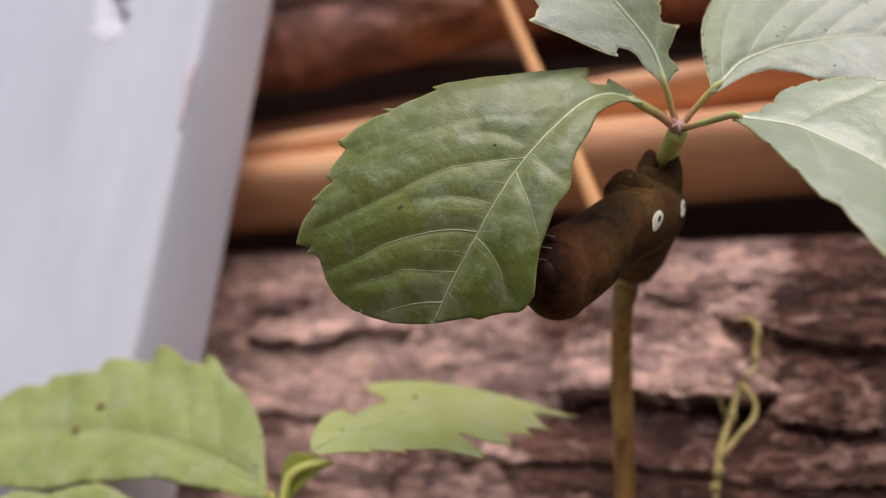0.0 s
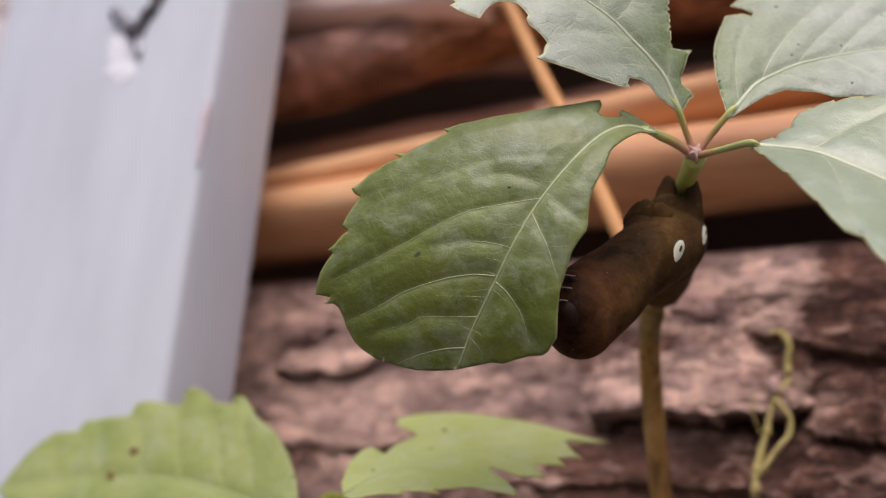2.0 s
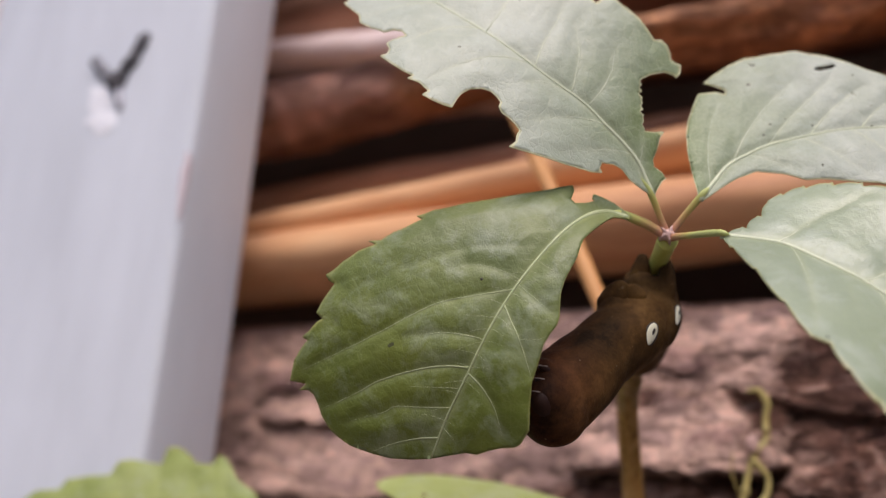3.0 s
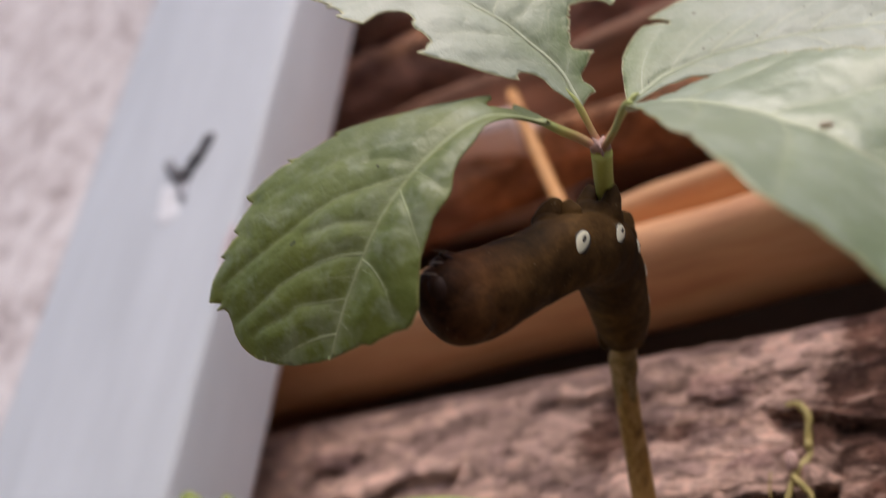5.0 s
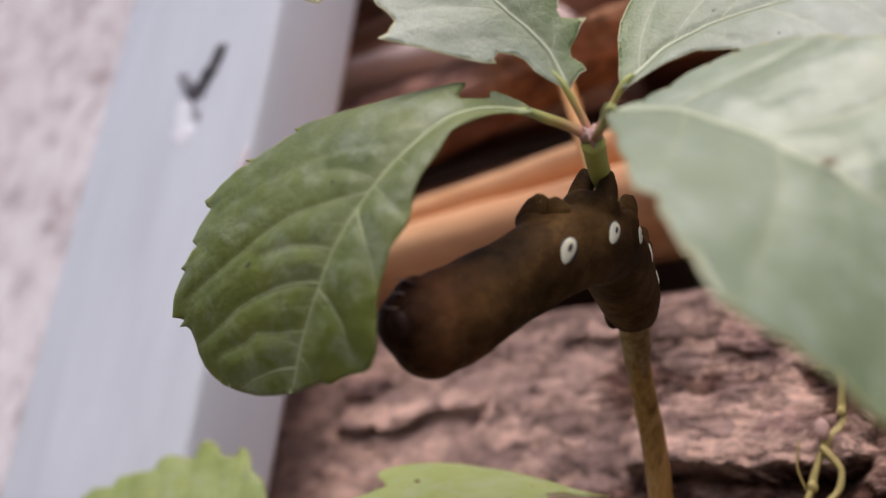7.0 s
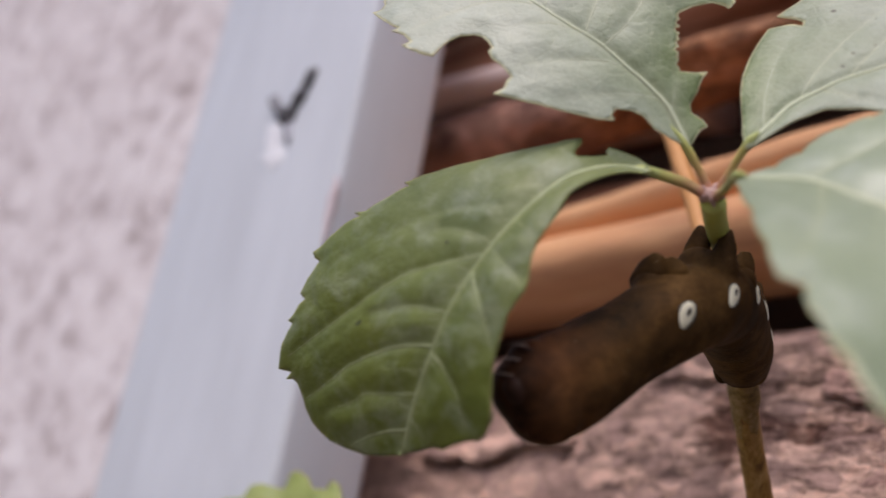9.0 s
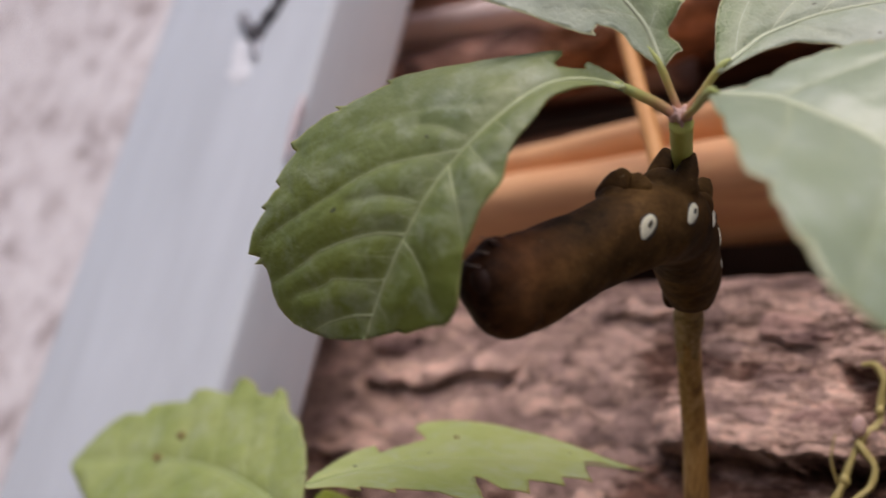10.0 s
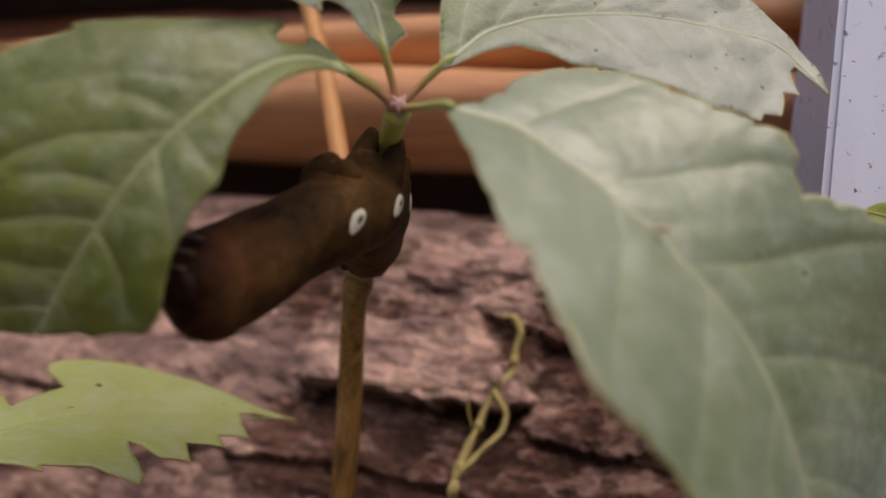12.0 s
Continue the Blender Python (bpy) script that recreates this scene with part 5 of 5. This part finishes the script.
# ---- the caterpillar ----
def sweep(axis, sides=40, fold=1.0, bm=None):
    """The caterpillar's barrel along its axis (mm), creased between the segments; gives the mesh and its frames."""
    path = glide(axis, 7)
    bm, rings, u = bm or bmesh.new(), [], Vector((0.3, 0.2, 0.93))
    frames = []
    for i, q in enumerate(path):
        d = Vector(path[min(i + 1, len(path) - 1)][:3] - path[max(i - 1, 0)][:3]).normalized()
        x = (u - d * u.dot(d)).normalized()
        u, y = x, d.cross(x)
        frames.append((Vector(q[:3]), d, x, y, q[3]))
        ring = []
        seg = 1 - fold * (0.016 * (0.5 + 0.5 * math.cos(i * 2 * math.pi / 14.0)) ** 6 + 0.005 * (0.5 + 0.5 * math.cos(i * 2 * math.pi / 3.5)) ** 3)
        for k in range(sides):
            g = 2 * math.pi * k / sides
            o = x * math.cos(g) + y * math.sin(g)
            r = q[3] * seg * (1 + 0.045 * noise.noise((Vector(q[:3]) + o * 7) * 0.22))
            ring.append(bm.verts.new((Vector(q[:3]) + o * r) / 1000))
        rings.append(ring)
    for a, b in zip(rings, rings[1:]):
        for k in range(sides):
            bm.faces.new((a[k], a[(k + 1) % sides], b[(k + 1) % sides], b[k]))
    bm.faces.new(rings[0][::-1])
    bm.faces.new(rings[-1])
    return bm, frames


def flap(base, tip, wide, thick, seed, point=0.3):
    """A soft proleg: broad at its base, thin and rounded at its rim. base and tip in mm, wide and thick: half-axes as vectors in mm."""
    base, tip, wide, thick = Vector(base), Vector(tip), Vector(wide), Vector(thick)
    bm = blob(Vector((0, 0, 0)), ((1, 0, 0), (0, 1, 0), (0, 0, 1)), 18, 24)
    for w in bm.verts:
        x, y, z = w.co
        t, full = (z + 1) / 2, max(math.hypot(x, y), 1e-4) ** -0.36
        x, y = x * full, y * full
        narrow = 1.10 - point * t
        p = base + (tip - base) * t + wide * x * narrow + thick * y * (1.3 - 0.75 * t)
        p += wide.normalized() * 0.35 * noise.noise(Vector((t * 3, seed, y))) + (tip - base).normalized() * 0.3 * noise.noise(Vector((x * 2.2, seed, 3)))
        w.co = p / 1000
    return bm


def build_caterpillar():
    c = thing("caterpillar", Matrix.Translation(HUB), "stout dark brown hornworm caterpillar with cream side spots", "caterpillar")
    axis = [(-23.3, -10.8, -34.4, 0.8), (-23.0, -10.3, -34.1, 3.4), (-22.3, -9.4, -33.5, 5.4), (-20.9, -7.8, -32.3, 6.9), (-19.0, -5.6, -30.8, 7.4), (-15.8, -2.4, -27.2, 7.2), (-12.0, 1.7, -22.1, 6.7), (-8.2, 4.9, -17.8, 6.6), (-5.0, 8.2, -14.4, 6.7), (-3.6, 13, -11.4, 6.7),
            (-3.5, 19.5, -9.8, 6.6), (-3.8, 27, -9.8, 6.4), (-4.2, 34, -10.6, 6.0), (-4.6, 39.0, -11.4, 5.6), (-4.9, 42.4, -12.1, 5.0), (-5.0, 44.8, -12.7, 4.2), (-5.0, 46.2, -13.2, 2.9), (-5.0, 46.9, -13.5, 1.0)]
    bm, frames = sweep(axis)
    # swellings of the flesh: the drooping thorax, the leg bases, the feet of the prolegs
    for centre, r in (((-18.9, -7.6, -33.7), 5.9), ((-20.6, -9.8, -32.2), 5.4), ((-20.8, -10.0, -28.8), 3.6), ((-18.6, -6.6, -26.4), 3.6), ((-9.4, 4.0, -12.4), 3.2), ((-6.6, 5.6, -11.4), 3.2), ((-4.4, 10.0, -7.2), 3.6), ((-1.4, 9.6, -7.6), 3.4), ((-0.2, 17.6, -6.6), 3.0), ((-6.6, 22.0, -5.4), 3.0), ((-1.0, 29.0, -6.4), 3.0)):
        blob(Vector(centre) / 1000, ((r / 1000, 0, 0), (0, r / 1000, 0), (0, 0, r / 1000)), 16, 24, bm)
    hull = [bvhtree.BVHTree.FromBMesh(bm)]
    body = part("body", bm, M_SKIN, c)
    melt = body.modifiers.new("flesh", "REMESH")
    melt.mode, melt.voxel_size, melt.use_smooth_shade = "VOXEL", 0.00035, True
    ease = body.modifiers.new("soften", "SMOOTH")
    ease.factor, ease.iterations = 0.5, 7
    # head, drawn in under the first folds
    part("head", blob(Vector(up(-20.4, -12.0, -33.2)), ((0.0027, -0.0008, 0.0004), (0.0008, 0.0032, 0.0004), (-0.0008, -0.0006, 0.0031)), 14, 20), M_FACE, c, "dark red-brown head")
    # three pairs of short legs holding the leaf
    for x, y, z in ((-20.8, -14.2, -27.6), (-21.2, -14.6, -29.8), (-21.8, -14.9, -32.0)):
        leg = part("leg", tube([(*up(x + 2.0, y + 4, z - 1.2), 0.0010), (*up(x + 1.2, y + 1.8, z - 0.3), 0.0007), (*up(x - 0.2, y - 0.2, z + 0.1), 0.0003)], 5, 8), M_FACE, c)
        part("claw", tube([(*up(x + 1.2, y - 0.5, z + 0.15), 0.00010), (*up(x - 1.1, y - 0.8, z + 0.3), 0.00008)], 3, 6), M_CLAW, leg, "pale claw")
    # prolegs along the belly: fleshy flaps, the middle ones clasping the stalk
    for k, (base, tip, wide, thick) in enumerate((((-10.0, 3.2, -12.8), (-9.2, 1.6, -8.0), (2.9, -0.6, 0.9), (0.5, 1.3, 0.2)), ((-6.6, 4.2, -11.8), (-6.2, 2.2, -8.2), (2.9, -0.6, -0.3), (0.5, 1.3, 0.2)),
                                                  ((-4.9, 10.2, -9.4), (-4.2, 9.6, 0.2), (2.7, 0.4, -0.6), (-0.3, 1.5, 0.2)), ((-0.4, 8.2, -9.0), (0.4, 8.2, -1.4), (2.3, 0.5, -0.3), (-0.3, 1.4, 0.2)),
                                                  ((0.4, 17.2, -7.2), (0.9, 17.6, -1.4), (1.0, 2.6, 0.2), (1.2, -0.4, 0.3)), ((-6.4, 22.0, -6.0), (-6.8, 23.0, 0.4), (0.6, 2.6, 0.2), (1.4, -0.4, 0.2)), ((-0.8, 29.4, -6.8), (-0.4, 31.0, -1.4), (0.8, 2.4, 0.2), (1.2, -0.4, 0.2)))):
        fl = flap(base, tip, wide, thick, k * 1.7, 0.62 if k in (2, 3) else 0.3)
        hull.append(bvhtree.BVHTree.FromBMesh(fl))
        part("proleg", fl, M_SKIN, c)
    for x in (-8.6, -1.8):
        bm = blob(Vector(up(x + (0.7 if x < -5 else -0.7), 42.4, -12.0)), ((0.0021, 0, 0.0004), (0, 0.0030, 0), (0.0004 if x < -5 else -0.0004, -0.0006, 0.0040)), 12, 16)
        part("clasper", bm, M_SKIN, c, "hind clasper gripping the stem")
    # cream spots round the breathing holes
    for x, y, z, n, tilt, size in ((-2.6, 0.4, -18.0, (0.31, -0.885, -0.35), 50, 1.0), (1.6, 7.7, -12.3, (0.72, -0.62, -0.25), 48, 0.92), (3.3, 18.4, -8.3, (0.93, -0.30, -0.15), 35, 0.9), (3.0, 27.0, -8.0, (0.95, -0.20, -0.2), 5, 0.85), (1.5, 36.0, -8.6, (0.95, -0.22, -0.2), 0, 0.85)):
        n = Vector(n).normalized()
        near = min(frames, key=lambda f: (f[0] - Vector((x, y, z))).length)
        hits = [h.ray_cast((Vector((x, y, z)) + n * 9) / 1000, -n, 0.016) for h in hull]
        hit = min((h for h in hits if h[0]), key=lambda h: h[3])
        n = (hit[1] * 0.75 + n * 0.25).normalized()
        q = hit[0] * 1000 - n * 0.05
        ax = near[1]
        ax = (ax - n * ax.dot(n)).normalized()
        ay = n.cross(ax)
        w = math.radians(tilt)
        long, short = ay * math.cos(w) + ax * math.sin(w), ax * math.cos(w) - ay * math.sin(w)
        part("spot_ring", blob((q - n * 0.10) / 1000, (long * 0.0024 * size, short * 0.0016 * size, n * 0.00028)), M_SLIT, c, "dark ring round a spot")
        oval = blob(Vector((0, 0, 0)), ((1, 0, 0), (0, 1, 0), (0, 0, 1)), 14, 24)
        for e in oval.verts:
            a, b, h = e.co
            e.co = (q + (long * 2.15 * a + short * 1.18 * b * (1 + 0.16 * a)) * size + n * 0.34 * h) / 1000
        s = part("side_spot", oval, M_SPOT, c, "cream oval spot with a dark slit")
        part("slit", blob((q + n * 0.27 + (long * 0.6 + short * 0.1) * size) / 1000, (long * 0.00070 * size, short * 0.00032 * size, n * 0.00016)), M_SLIT, s)


build_ground()
build_walls()
build_logs()
build_posts()
build_vine()
build_low_leaves()
build_more_leaves()
build_tendril()
build_caterpillar()


def motions():
    """The caterpillar clings still while it feeds; only the camera travels."""


motions()
